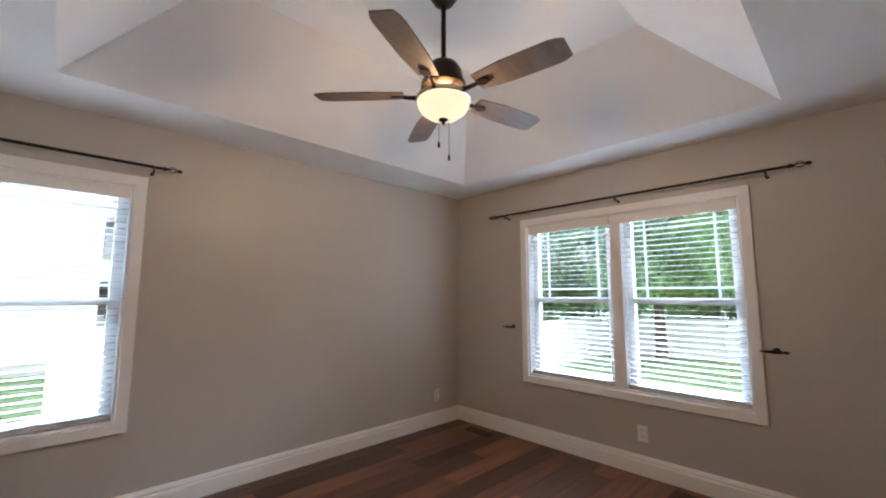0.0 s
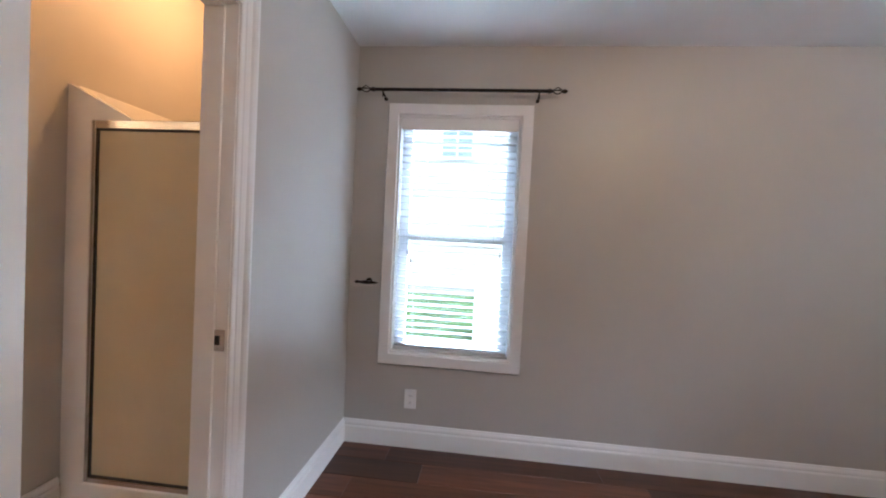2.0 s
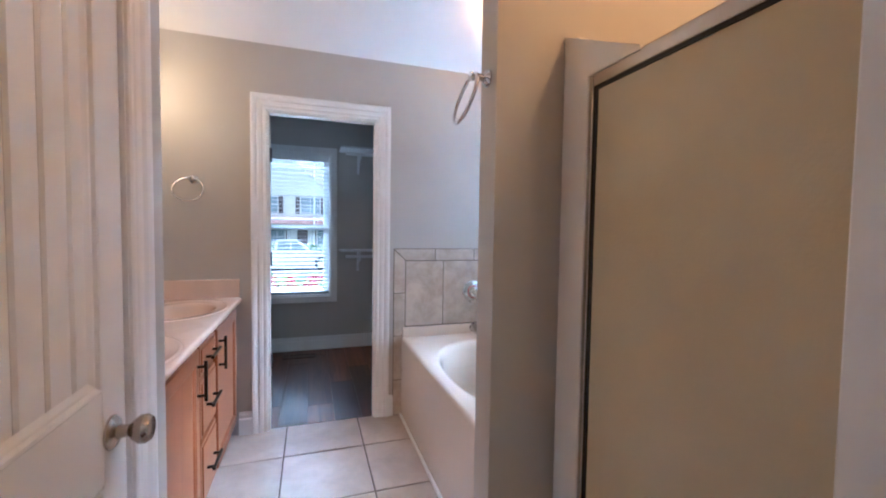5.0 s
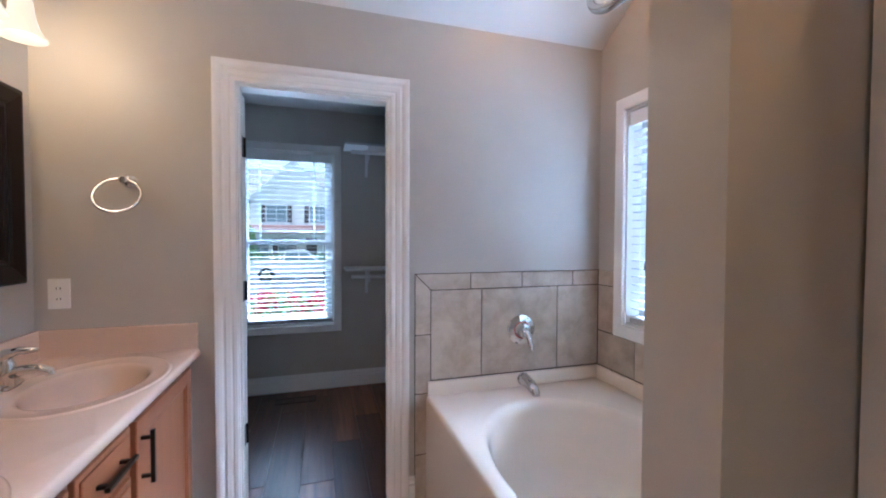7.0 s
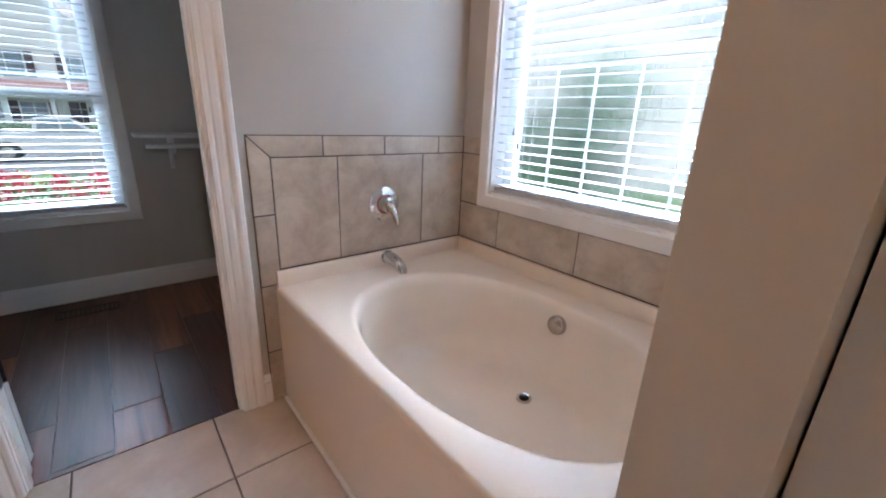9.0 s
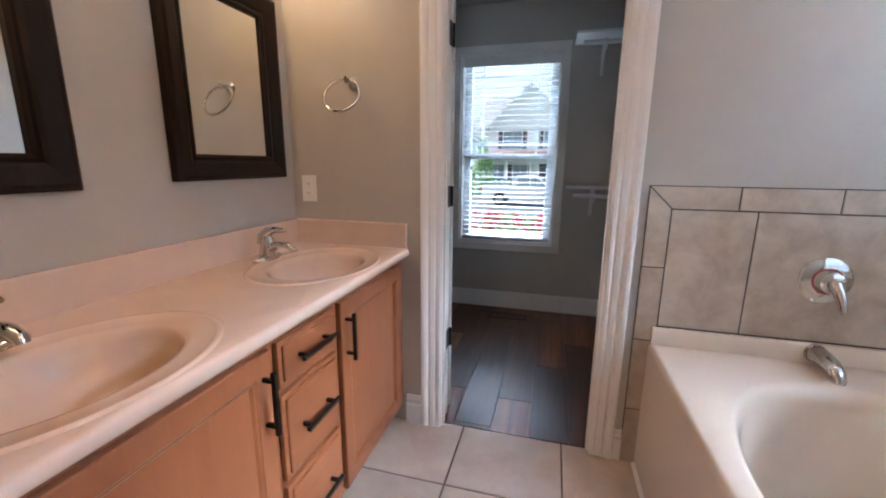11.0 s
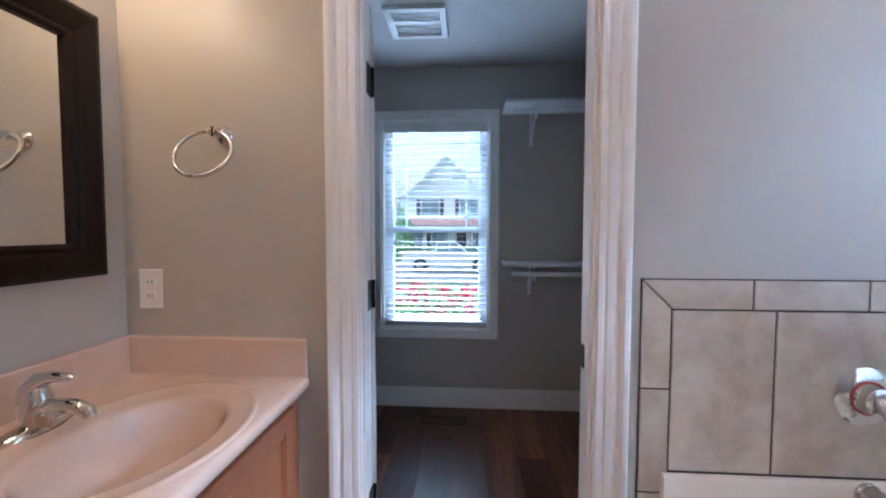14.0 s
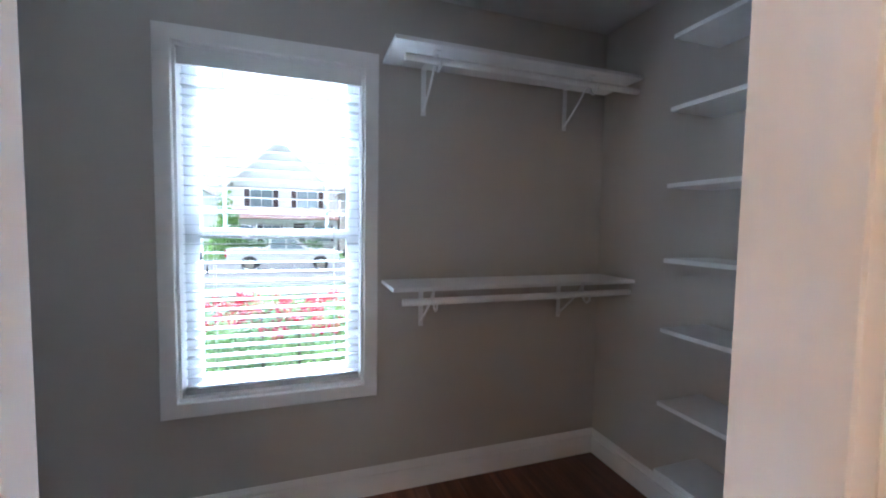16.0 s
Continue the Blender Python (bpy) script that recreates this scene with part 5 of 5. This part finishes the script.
def gable_roof(bm, x0, x1, y0, y1, z0, zr, ridge, over=0.4, t=0.18):
    if ridge == "x":
        ym = (y0 + y1) / 2
        sl = (zr - z0) / (ym - y0)
        p = [(y0 - over, z0 - over * sl), (ym, zr), (y1 + over, z0 - over * sl)]
        for a, b in zip(p, p[1:]):
            vs = [bm.verts.new((x, y, z + d)) for d in (0, t) for x in (x0 - over, x1 + over) for y, z in (a, b)]
            for q in ((0, 1, 3, 2), (4, 6, 7, 5), (0, 4, 5, 1), (2, 3, 7, 6), (0, 2, 6, 4), (1, 5, 7, 3)):
                bm.faces.new([vs[i] for i in q])
    else:
        xm = (x0 + x1) / 2
        sl = (zr - z0) / (xm - x0)
        p = [(x0 - over, z0 - over * sl), (xm, zr), (x1 + over, z0 - over * sl)]
        for a, b in zip(p, p[1:]):
            vs = [bm.verts.new((x, y, z + d)) for d in (0, t) for y in (y0 - over, y1 + over) for x, z in (a, b)]
            for q in ((0, 1, 3, 2), (4, 6, 7, 5), (0, 4, 5, 1), (2, 3, 7, 6), (0, 2, 6, 4), (1, 5, 7, 3)):
                bm.faces.new([vs[i] for i in q])
    return bm


def gable_fill(bm, axis, u0, u1, v0, v1, z0, zr):
    um = (u0 + u1) / 2
    vs = [bm.verts.new((v, u, z) if axis == "y" else (u, v, z)) for v in (v0, v1) for u, z in ((u0, z0), (u1, z0), (um, zr))]
    for q in ((0, 1, 2), (3, 5, 4), (0, 3, 4, 1), (1, 4, 5, 2), (2, 5, 3, 0)):
        bm.faces.new([vs[i] for i in q])
    return bm


def street_house(x, yc):
    """The house over the street, facing +x."""
    g = -1.15
    h = thing("street_house", "grey two-storey house with gables and a columned porch", "house")
    bm = boxes((x - 9, x, yc - 5.2, yc + 6.5, g, g + 5.9))
    gable_fill(bm, "y", yc - 4.6, yc + 3.2, x - 6, x + 0.4, g + 5.9, g + 9.6)
    box(bm, x - 5, x + 0.38, yc - 4.4, yc + 3.0, g + 2.9, g + 5.9)
    part("wall", bm, M_GSIDE, h)
    bm = bmesh.new()
    siding(bm, "y", yc - 4.4, yc + 3.0, x + 0.39, g + 3.4, g + 5.9, 1, 0.22)
    part("siding", bm, M_GSIDE, h)
    part("roof", gable_roof(bmesh.new(), x - 9, x, yc - 5.2, yc + 6.5, g + 5.8, g + 9.2, "y"), M_ROOF, h)
    part("gable_roof", gable_roof(bmesh.new(), x - 6, x + 0.5, yc - 4.6, yc + 3.2, g + 5.85, g + 9.65, "x", 0.12, 0.12), M_ROOF, h)
    bm = bmesh.new()
    gable_roof(bm, x + 0.86, x + 0.92, yc - 4.6, yc + 3.2, g + 5.72, g + 9.45, "x", 0.03, 0.2)
    part("rake_board", bm, M_FENCE, h)
    for u in (yc - 2.2, yc + 1.6):
        house_window(h, "y", u, x + 0.41, g + 3.9, g + 5.4, 1.7, 1)
    part("porch_roof", gable_roof(bmesh.new(), x + 0.2, x + 2.4, yc - 4.8, yc + 4.0, g + 2.9, g + 3.5, "y", 0.2, 0.1), M_PORCH, h)
    part("porch_beam", boxes((x + 2.1, x + 2.3, yc - 4.8, yc + 4.0, g + 2.55, g + 2.9)), M_FENCE, h)
    part("porch_floor", boxes((x, x + 2.4, yc - 4.8, yc + 4.0, g - 0.1, g + 0.35)), M_CONC, h)
    for u in (-4.7, -2.5, -0.3, 1.9, 3.9):
        part("column", boxes((x + 2.08, x + 2.32, yc + u - 0.12, yc + u + 0.12, g + 0.35, g + 2.55), bevel=0.02), M_FENCE, h)
    part("porch_rail", boxes((x + 2.15, x + 2.22, yc - 4.7, yc - 0.3, g + 1.15, g + 1.25)), M_FENCE, h)
    for u in (-3.6, -1.4, 2.9):
        house_window(h, "y", yc + u, x + 0.02, g + 0.9, g + 2.3, 1.3, 1)
    part("front_door", boxes((x, x + 0.06, yc + 0.4, yc + 1.35, g + 0.35, g + 2.45)), M_SHUT_SHADE, h)
    bm = boxes((x - 4, x + 3.2, yc + 4.3, yc + 10.5, g, g + 5.2))
    gable_fill(bm, "y", yc + 4.3, yc + 10.5, x - 4, x + 3.2, g + 5.2, g + 8.4)
    part("garage_wing", bm, M_BRICK, h, "grey brick garage wing")
    part("garage_roof", gable_roof(bmesh.new(), x - 4, x + 3.3, yc + 4.3, yc + 10.5, g + 5.15, g + 8.4, "x", 0.35, 0.16), M_ROOF, h)
    house_window(h, "y", yc + 7.4, x + 3.22, g + 3.7, g + 5.1, 1.4, 1)
    part("garage_door", boxes((x + 3.2, x + 3.26, yc + 5.0, yc + 9.8, g, g + 2.3)), M_FENCE, h)


street_house(-40.0, 2.5)

# a farther house on the street
fh = thing("far_house", "pale two-storey house far down the street", "house")
part("wall", gable_fill(boxes((-70, -60, -17, -7, -1.2, 4.4)), "y", -17, -7, -70, -60, 4.4, 7.4), M_GSIDE, fh)
part("roof", gable_roof(bmesh.new(), -70, -60, -17, -7, 4.4, 7.4, "x"), M_ROOF, fh)
house_window(fh, "y", -12, -60, 1.6, 3.2, 1.6, 1)


# unseen roof, added to keep sky and sun off the side yard
tagged(part("unseen_roof_sky_block", gable_roof(bmesh.new(), -3.5, 5.7, -1.5, 6.2, 3.25, 5.8, "x", 0.3), M_ROOF), "unseen grey shingle roof added over the rooms to block sky light", "roof", kind="structure")


def pickup(x, y, g):
    """A crew-cab pickup along y, nose towards +y, centred on y."""
    t = thing("pickup_truck", "white crew-cab pickup truck parked on the street", "truck")

    def extrude(profile, x0, x1):
        bm = bmesh.new()
        a = [bm.verts.new((x0, y + u, g + z)) for u, z in profile]
        b = [bm.verts.new((x1, y + u, g + z)) for u, z in profile]
        bm.faces.new(a)
        bm.faces.new(b[::-1])
        for i in range(len(profile)):
            j = (i + 1) % len(profile)
            bm.faces.new((a[i], a[j], b[j], b[i]))
        bmesh.ops.bevel(bm, geom=[e for e in bm.edges], offset=0.04, segments=2, affect="EDGES", profile=0.5)
        return bm

    arch = lambda c: [(c + 0.46 * math.cos(math.pi - math.pi * k / 8), 0.42 + 0.42 * math.sin(math.pi * k / 8)) for k in range(9)]
    low = [(-2.7, 0.45)] + arch(-1.65) + arch(1.75) + [(2.65, 0.42), (2.72, 0.7), (2.66, 1.02), (1.15, 1.12), (-0.85, 1.12), (-0.9, 1.16), (-2.72, 1.16)]
    part("body", extrude(low, x - 0.95, x + 0.95), M_TRUCK, t, "", False)
    part("cab", extrude([(-0.85, 1.1), (-0.72, 1.72), (0.35, 1.78), (1.2, 1.1)], x - 0.85, x + 0.85), M_TRUCK, t)
    for s in (-1, 1):
        for a, b, c, d in ((-0.68, -0.6, 0.0, 0.0), (0.1, 0.1, 0.42, 0.92)):
            bm = bmesh.new()
            q = [(a, 1.16), (b, 1.66), (c if c > 0 else 0.02, 1.68), (d if d > 0 else 0.02, 1.16)]
            v0 = [bm.verts.new((x + s * 0.845, y + u, g + z)) for u, z in q]
            v1 = [bm.verts.new((x + s * 0.862, y + u, g + z)) for u, z in q]
            bm.faces.new(v0)
            bm.faces.new(v1[::-1])
            for i in range(4):
                bm.faces.new((v0[i], v0[(i + 1) % 4], v1[(i + 1) % 4], v1[i]))
            part("side_window", bm, M_PANE, t, "dark side window glass")
    for u in (-1.65, 1.75):
        for s in (-1, 1):
            W = Matrix.Translation((x + s * 0.82, y + u, g + 0.38)) @ Matrix.Rotation(radians(90), 4, "Y")
            w = part("wheel", lathe(bmesh.new(), [(0, -0.12), (0.2, -0.12), (0.34, -0.12), (0.38, -0.08), (0.38, 0.08), (0.34, 0.12), (0.2, 0.12), (0, 0.12)], W, 24), M_TYRE, t, "", True)
            part("rim", lathe(bmesh.new(), [(0, -0.13), (0.1, -0.135), (0.23, -0.125), (0.23, 0.125), (0.1, 0.135), (0, 0.13)], W, 16), M_NICKEL, w, "", True)
    part("bumper", boxes((x - 0.9, x + 0.9, y + 2.66, y + 2.8, g + 0.42, g + 0.62), bevel=0.03), M_NICKEL, t)
    part("tail_lamp", boxes((x + 0.9, x + 0.965, y - 2.74, y - 2.66, g + 0.75, g + 1.1)), M_ROSE, t)


pickup(-24.0, 2.98, -1.13)

# flower bed and trees to the street
rng = random.Random(11)
for k in range(4):
    c = (-6.7 + rng.uniform(-0.3, 0.3), 3.05 + k * 0.46, 0.1)
    b = thing("rose_bush", "red-flowering rose bush on the front lawn", "bush", group="rose bushes")
    part("stem", tube(bmesh.new(), [(c[0], c[1], -0.62), (c[0], c[1], -0.2), (c[0] + 0.1, c[1], 0.1)], [0.02, 0.015, 0.008], n=6), M_BARK, b)
    leaf_mesh("foliage", leaves(rng, clumps(rng, (c[0], c[1], -0.12), (0.25, 0.28, 0.34), 12, 0.22), 1100, 0.045), M_LEAF, b)
    leaf_mesh("blossom", leaves(rng, clumps(rng, (c[0], c[1], 0.15), (0.28, 0.3, 0.25), 20, 0.085), 620, 0.035), M_ROSE, b)

ct = thing("conical_tree", "small green conical evergreen tree by the street", "tree")
part("trunk", tube(bmesh.new(), [(-33, -1.4, -1.2), (-33, -1.4, 0.5)], [0.12, 0.08], n=8), M_BARK, ct)
leaf_mesh("crown", leaves(rng, [(-33 + rng.uniform(-0.3, 0.3), -1.4 + rng.uniform(-0.3, 0.3), -0.8 + 0.28 * k, 1.1 * (1 - k / 16) + 0.1) for k in range(16)], 6000, 0.12), M_LEAF, ct)
hd = thing("hedge", "dark green clipped hedge before the street house", "hedge")
leaf_mesh("foliage", leaves(rng, [(-36.8, -2.6 + 0.5 * k, -0.6, 0.55) for k in range(16)], 4000, 0.09), M_DLEAF, hd)

# neighbour on the north side
nb = thing("neighbour_house", "white lap-sided neighbouring house", "house")
NY, NX = 15.5, 2.79
part("wall", boxes((-14, NX, NY, 25, -0.6, 6.2)), M_SIDE, nb)
bm = bmesh.new()
siding(bm, "x", -14, NX, NY, -0.15, 6.0, -1, 0.17)
part("siding", bm, M_SIDE, nb)
part("foundation", boxes((-14, NX, NY - 0.04, NY, -0.6, -0.15)), M_CONC, nb)
part("corner_board", boxes((NX - 0.1, NX + 0.03, NY - 0.05, NY, -0.15, 6.0)), M_FENCE, nb)
part("roof", gable_roof(bmesh.new(), -14, NX, NY, 25, 6.1, 9.5, "x"), M_ROOF, nb)
house_window(nb, "x", 1.17, NY - 0.02, 3.75, 4.9, 0.9, -1, False)
house_window(nb, "x", -3.6, NY - 0.02, 3.3, 4.7, 1.2, -1, False)

M_BLUE = shader("blue_grey_siding", (0.30, 0.32, 0.36), 0.7, var=0.05, scale=2)
gh = thing("grey_house", "blue-grey house with a pale porch behind the neighbour", "house")
bm = boxes((3.75, 14, 30, 38, -0.6, 5.6))
siding(bm, "x", 3.75, 14, 30, -0.2, 5.6, -1, 0.2)
part("wall", bm, M_BLUE, gh)
part("roof", gable_roof(bmesh.new(), 3.75, 14, 30, 38, 5.5, 8.6, "x"), M_ROOF, gh)
part("porch", boxes((2.5, 5.2, 28.4, 30, 1.95, 3.3)), M_GSIDE, gh, "pale porch front")
part("porch_roof", boxes((2.4, 5.3, 28.2, 30, 3.3, 3.42)), M_ROOF, gh)
part("porch_wall", boxes((2.6, 5.1, 28.5, 30, -0.6, 0.3)), M_CONC, gh)
# the porch's inner shade is a solid box in the dark shutter colour
part("porch_shade_block", boxes((2.6, 5.1, 28.9, 30, 0.3, 1.95)), M_SHUT_SHADE, gh, "dark block standing in for the shade inside the porch")


def fence_run(label, p, q, h, z0, group):
    f = thing("vinyl_fence", label, "fence", group=group)
    p, q = Vector((*p, 0)), Vector((*q, 0))
    d = q - p
    n = max(1, round(d.length / 1.83))
    R = Matrix.Translation(p) @ Matrix.Rotation(math.atan2(d.y, d.x), 4, "Z")
    L = d.length / n
    for k in range(n + 1):
        bm = boxes((k * L - 0.06, k * L + 0.06, -0.06, 0.06, z0, z0 + h + 0.05))
        box(bm, k * L - 0.075, k * L + 0.075, -0.075, 0.075, z0 + h + 0.05, z0 + h + 0.08, bevel=0.012)
        bmesh.ops.transform(bm, matrix=R, verts=bm.verts)
        part("post", bm, M_FENCE, f)
    for k in range(n):
        for z in (z0 + 0.05, z0 + h - 0.12):
            bm = boxes((k * L + 0.06, (k + 1) * L - 0.06, -0.025, 0.025, z, z + 0.12))
            bmesh.ops.transform(bm, matrix=R, verts=bm.verts)
            part("rail", bm, M_FENCE, f)
        m = 10
        w = (L - 0.12) / m
        for j in range(m):
            bm = boxes((k * L + 0.06 + j * w + 0.004, k * L + 0.06 + (j + 1) * w - 0.004, -0.014, 0.014, z0 + 0.17, z0 + h - 0.12))
            bmesh.ops.transform(bm, matrix=R, verts=bm.verts)
            part("panel_board", bm, M_FENCE, f)


fence_run("white vinyl privacy fence across the side yard", (2.1, 9.85), (7.6, 9.85), 1.36, -0.47, "vinyl fences")
fence_run("white vinyl privacy fence along the back yard", (18.3, 9.7), (21.6, -1.4), 1.5, -1.02, "vinyl fences")
fence_run("white vinyl privacy fence along the side of the yard", (7.7, 9.85), (18.2, 9.75), 1.5, -1.02, "vinyl fences")

# back yard tree and woods
yt = thing("yard_tree", "leafy green shade tree on the back lawn", "tree")
tx, ty = 17.9, 7.7
part("trunk", tube(bmesh.new(), [(tx, ty, -1.05), (tx + 0.02, ty, 0.1), (tx + 0.08, ty + 0.04, 1.0), (tx + 0.1, ty + 0.1, 2.6), (tx, ty + 0.1, 4.4)], [0.24, 0.18, 0.16, 0.11, 0.04], n=12), M_BARK, yt, "", True)
for k in range(8):
    a = k * 2.4
    bm = tube(bmesh.new(), [(tx + 0.08, ty + 0.05, 1.2 + 0.3 * k), (tx + 0.9 * math.cos(a), ty + 0.9 * math.sin(a), 1.8 + 0.33 * k), (tx + 2.0 * math.cos(a), ty + 2.0 * math.sin(a), 2.4 + 0.36 * k)], [0.07, 0.045, 0.012], n=7)
    part("limb", bm, M_BARK, yt, "", True)
leaf_mesh("crown", leaves(rng, clumps(rng, (tx, ty - 0.5, 3.7), (2.3, 2.8, 2.1), 60, 0.85), 22000, 0.1), M_LEAF, yt)
wd = leaf_mesh("woods", leaves(rng, clumps(rng, (28, 9, 4.2), (2.5, 15, 4.8), 150, 1.7), 30000, 0.2), M_DLEAF)
tagged(wd, "dense green woods behind the back fence", "woods", kind="stuff")
w2 = leaf_mesh("woods", leaves(rng, clumps(rng, (25, 9, 3.6), (1.4, 15, 4.0), 80, 1.2), 18000, 0.16), M_LEAF)
tagged(w2, "lighter green foliage at the edge of the woods", "woods", kind="stuff")

# shrub outside the tub window
M_SHRUB = leaf_material("grey_green_leaves", (0.045, 0.075, 0.045), (0.12, 0.17, 0.10))
sb = thing("shrub", "dark green leafy shrub outside the bathroom window", "bush")
part("stem", tube(bmesh.new(), [(-1.95, 7.9, -0.5), (-1.95, 7.9, 0.6)], [0.04, 0.02], n=8), M_BARK, sb)
leaf_mesh("foliage", leaves(rng, clumps(rng, (-2.2, 7.95, 0.8), (0.65, 0.4, 0.85), 32, 0.3), 6000, 0.05), M_SHRUB, sb)


# ---- floor pieces ----
def planks(floor, x0, x1, y0, y1, seed):
    rng = random.Random(seed)
    w, ln = 0.18, 1.22
    cache = {}
    y, row = y0, 0
    while y < y1 - 0.01:
        yw = min(w, y1 - y)
        x = x0 - rng.uniform(0.1, ln - 0.1)
        while x < x1 - 0.005:
            a, b = max(x, x0), min(x + ln, x1)
            if b - a > 0.01:
                key = (round(b - a, 3), round(yw, 3))
                if key not in cache:
                    bm = bmesh.new()
                    hx, hy = (b - a) / 2 - 0.0006, yw / 2 - 0.0006
                    v = [bm.verts.new(p) for p in ((-hx, -hy, -0.008), (hx, -hy, -0.008), (hx, hy, -0.008), (-hx, hy, -0.008))]
                    c = 0.0015
                    m = [bm.verts.new(p) for p in ((-hx, -hy, -c), (hx, -hy, -c), (hx, hy, -c), (-hx, hy, -c))]
                    t = [bm.verts.new(p) for p in ((-hx + c, -hy + c, 0), (hx - c, -hy + c, 0), (hx - c, hy - c, 0), (-hx + c, hy - c, 0))]
                    for k in range(4):
                        j = (k + 1) % 4
                        bm.faces.new((v[k], v[j], m[j], m[k]))
                        bm.faces.new((m[k], m[j], t[j], t[k]))
                    bm.faces.new(t)
                    ob = part("plank", bm, M_FLOOR, floor)
                    cache[key] = ob.data
                else:
                    ob = new("plank", cache[key])
                    ob.parent = floor
                ob.location = ((a + b) / 2, y + yw / 2, 0)
            x += ln
        y += yw
        row += 1


planks(floor_bed, TX1 + 0.06, BX1, BY0, BY1, 3)
planks(floor_closet, CX0, -1.31, CY0, CY1, 5)


def tile_mesh(w, d, h, c=0.002):
    """A thin tile with eased edges, lying on z = 0."""
    bm = bmesh.new()
    hx, hy = w / 2, d / 2
    v = [bm.verts.new((sx * hx, sy * hy, 0)) for sx, sy in ((-1, -1), (1, -1), (1, 1), (-1, 1))]
    m = [bm.verts.new((sx * hx, sy * hy, h - c)) for sx, sy in ((-1, -1), (1, -1), (1, 1), (-1, 1))]
    t = [bm.verts.new((sx * (hx - c), sy * (hy - c), h)) for sx, sy in ((-1, -1), (1, -1), (1, 1), (-1, 1))]
    for k in range(4):
        j = (k + 1) % 4
        bm.faces.new((v[k], v[j], m[j], m[k]))
        bm.faces.new((m[k], m[j], t[j], t[k]))
    bm.faces.new(t)
    return bm


xs = [-1.31, -0.938, -0.494, -0.05, 0.394, 0.838, 1.282]
ys = [3.15, 3.53, 3.977, 4.423, 4.87]
for a, b in zip(xs, xs[1:]):
    for c, d in zip(ys, ys[1:]):
        ob = part("tile", tile_mesh(b - a - 0.007, d - c - 0.007, 0.004), M_TILE, floor_bath)
        ob.location = ((a + b) / 2, (c + d) / 2, -0.004)

# wall tiles round the tub
tile_west = tagged(part("tile_surround_west", boxes((TX0, TX0 + 0.006, 4.66, TY1, 0.0, 1.158)), M_WGROUT), "beige mottled ceramic tile surround with dark grout", "tile surround", kind="structure")
tile_north = tagged(part("tile_surround_north", boxes((TX0 + 0.006, -1.135, TY1 - 0.006, TY1, 0.55, 1.155), (-1.135, 0.075, TY1 - 0.006, TY1, 0.55, 0.815), (0.075, 0.22, TY1 - 0.006, TY1, 0.55, 1.155)), M_WGROUT), "beige mottled ceramic tile surround under the window", "tile surround", kind="structure")


def wall_tile(parent, axis, u0, u1, z0, z1, skew=0):
    """A tile proud of the grout; skew cuts its end at 45 degrees."""
    g = 0.0026
    bm = bmesh.new()
    a, b, c, d = u0 + g, u1 - g, z0 + g, z1 - g
    pts = [(a, c), (b, c), (b, d), (a, d)]
    if skew == 1:
        pts = [(a + (d - c) + 0.003, c), (b, c), (b, d), (a + 0.003, d)]
    if skew == 2:
        pts = [(a, c), (b, c), (b, d - (b - a) - 0.003), (a, d - 0.003)]
    e = 0.0015
    cu, cz = sum(p[0] for p in pts) / 4, sum(p[1] for p in pts) / 4
    put = (lambda u, z, h: (TX0 + h, u, z)) if axis == "y" else (lambda u, z, h: (u, TY1 - h, z))
    lo = [bm.verts.new(put(u, z, 0.004)) for u, z in pts]
    mi = [bm.verts.new(put(u, z, 0.0085)) for u, z in pts]
    hi = [bm.verts.new(put(u + math.copysign(e, cu - u), z + math.copysign(e, cz - z), 0.010)) for u, z in pts]
    for k in range(4):
        j = (k + 1) % 4
        bm.faces.new((lo[k], lo[j], mi[j], mi[k]))
        bm.faces.new((mi[k], mi[j], hi[j], hi[k]))
    bm.faces.new(hi)
    part("tile", bm, M_WTILE, parent)


YE, YB, ZT, ZB = 4.66, 4.742, 1.157, 1.073
ends = [YE, 4.955, 5.25, 5.565, TY1 - 0.008]
for k, (a, b) in enumerate(zip(ends, ends[1:])):
    wall_tile(tile_west, "y", a, b, ZB, ZT, 1 if k == 0 else 0)
zs = [ZT, 0.850, 0.553, 0.246, 0.0]
for k, (a, b) in enumerate(zip(zs[1:], zs)):
    wall_tile(tile_west, "y", YE, YB, a, b, 2 if k == 0 else 0)
for a, b in ((YB, 5.016), (5.016, 5.467), (5.467, TY1 - 0.008)):
    wall_tile(tile_west, "y", a, b, 0.617, ZB)
wall_tile(tile_north, "x", TX0 + 0.011, -1.137, ZB, ZT)
wall_tile(tile_north, "x", TX0 + 0.011, -1.137, 0.815, ZB)
for a, b in ((TX0 + 0.011, -0.985), (-0.985, -0.525), (-0.525, -0.07), (-0.07, 0.218)):
    wall_tile(tile_north, "x", a, b, 0.617, 0.813)
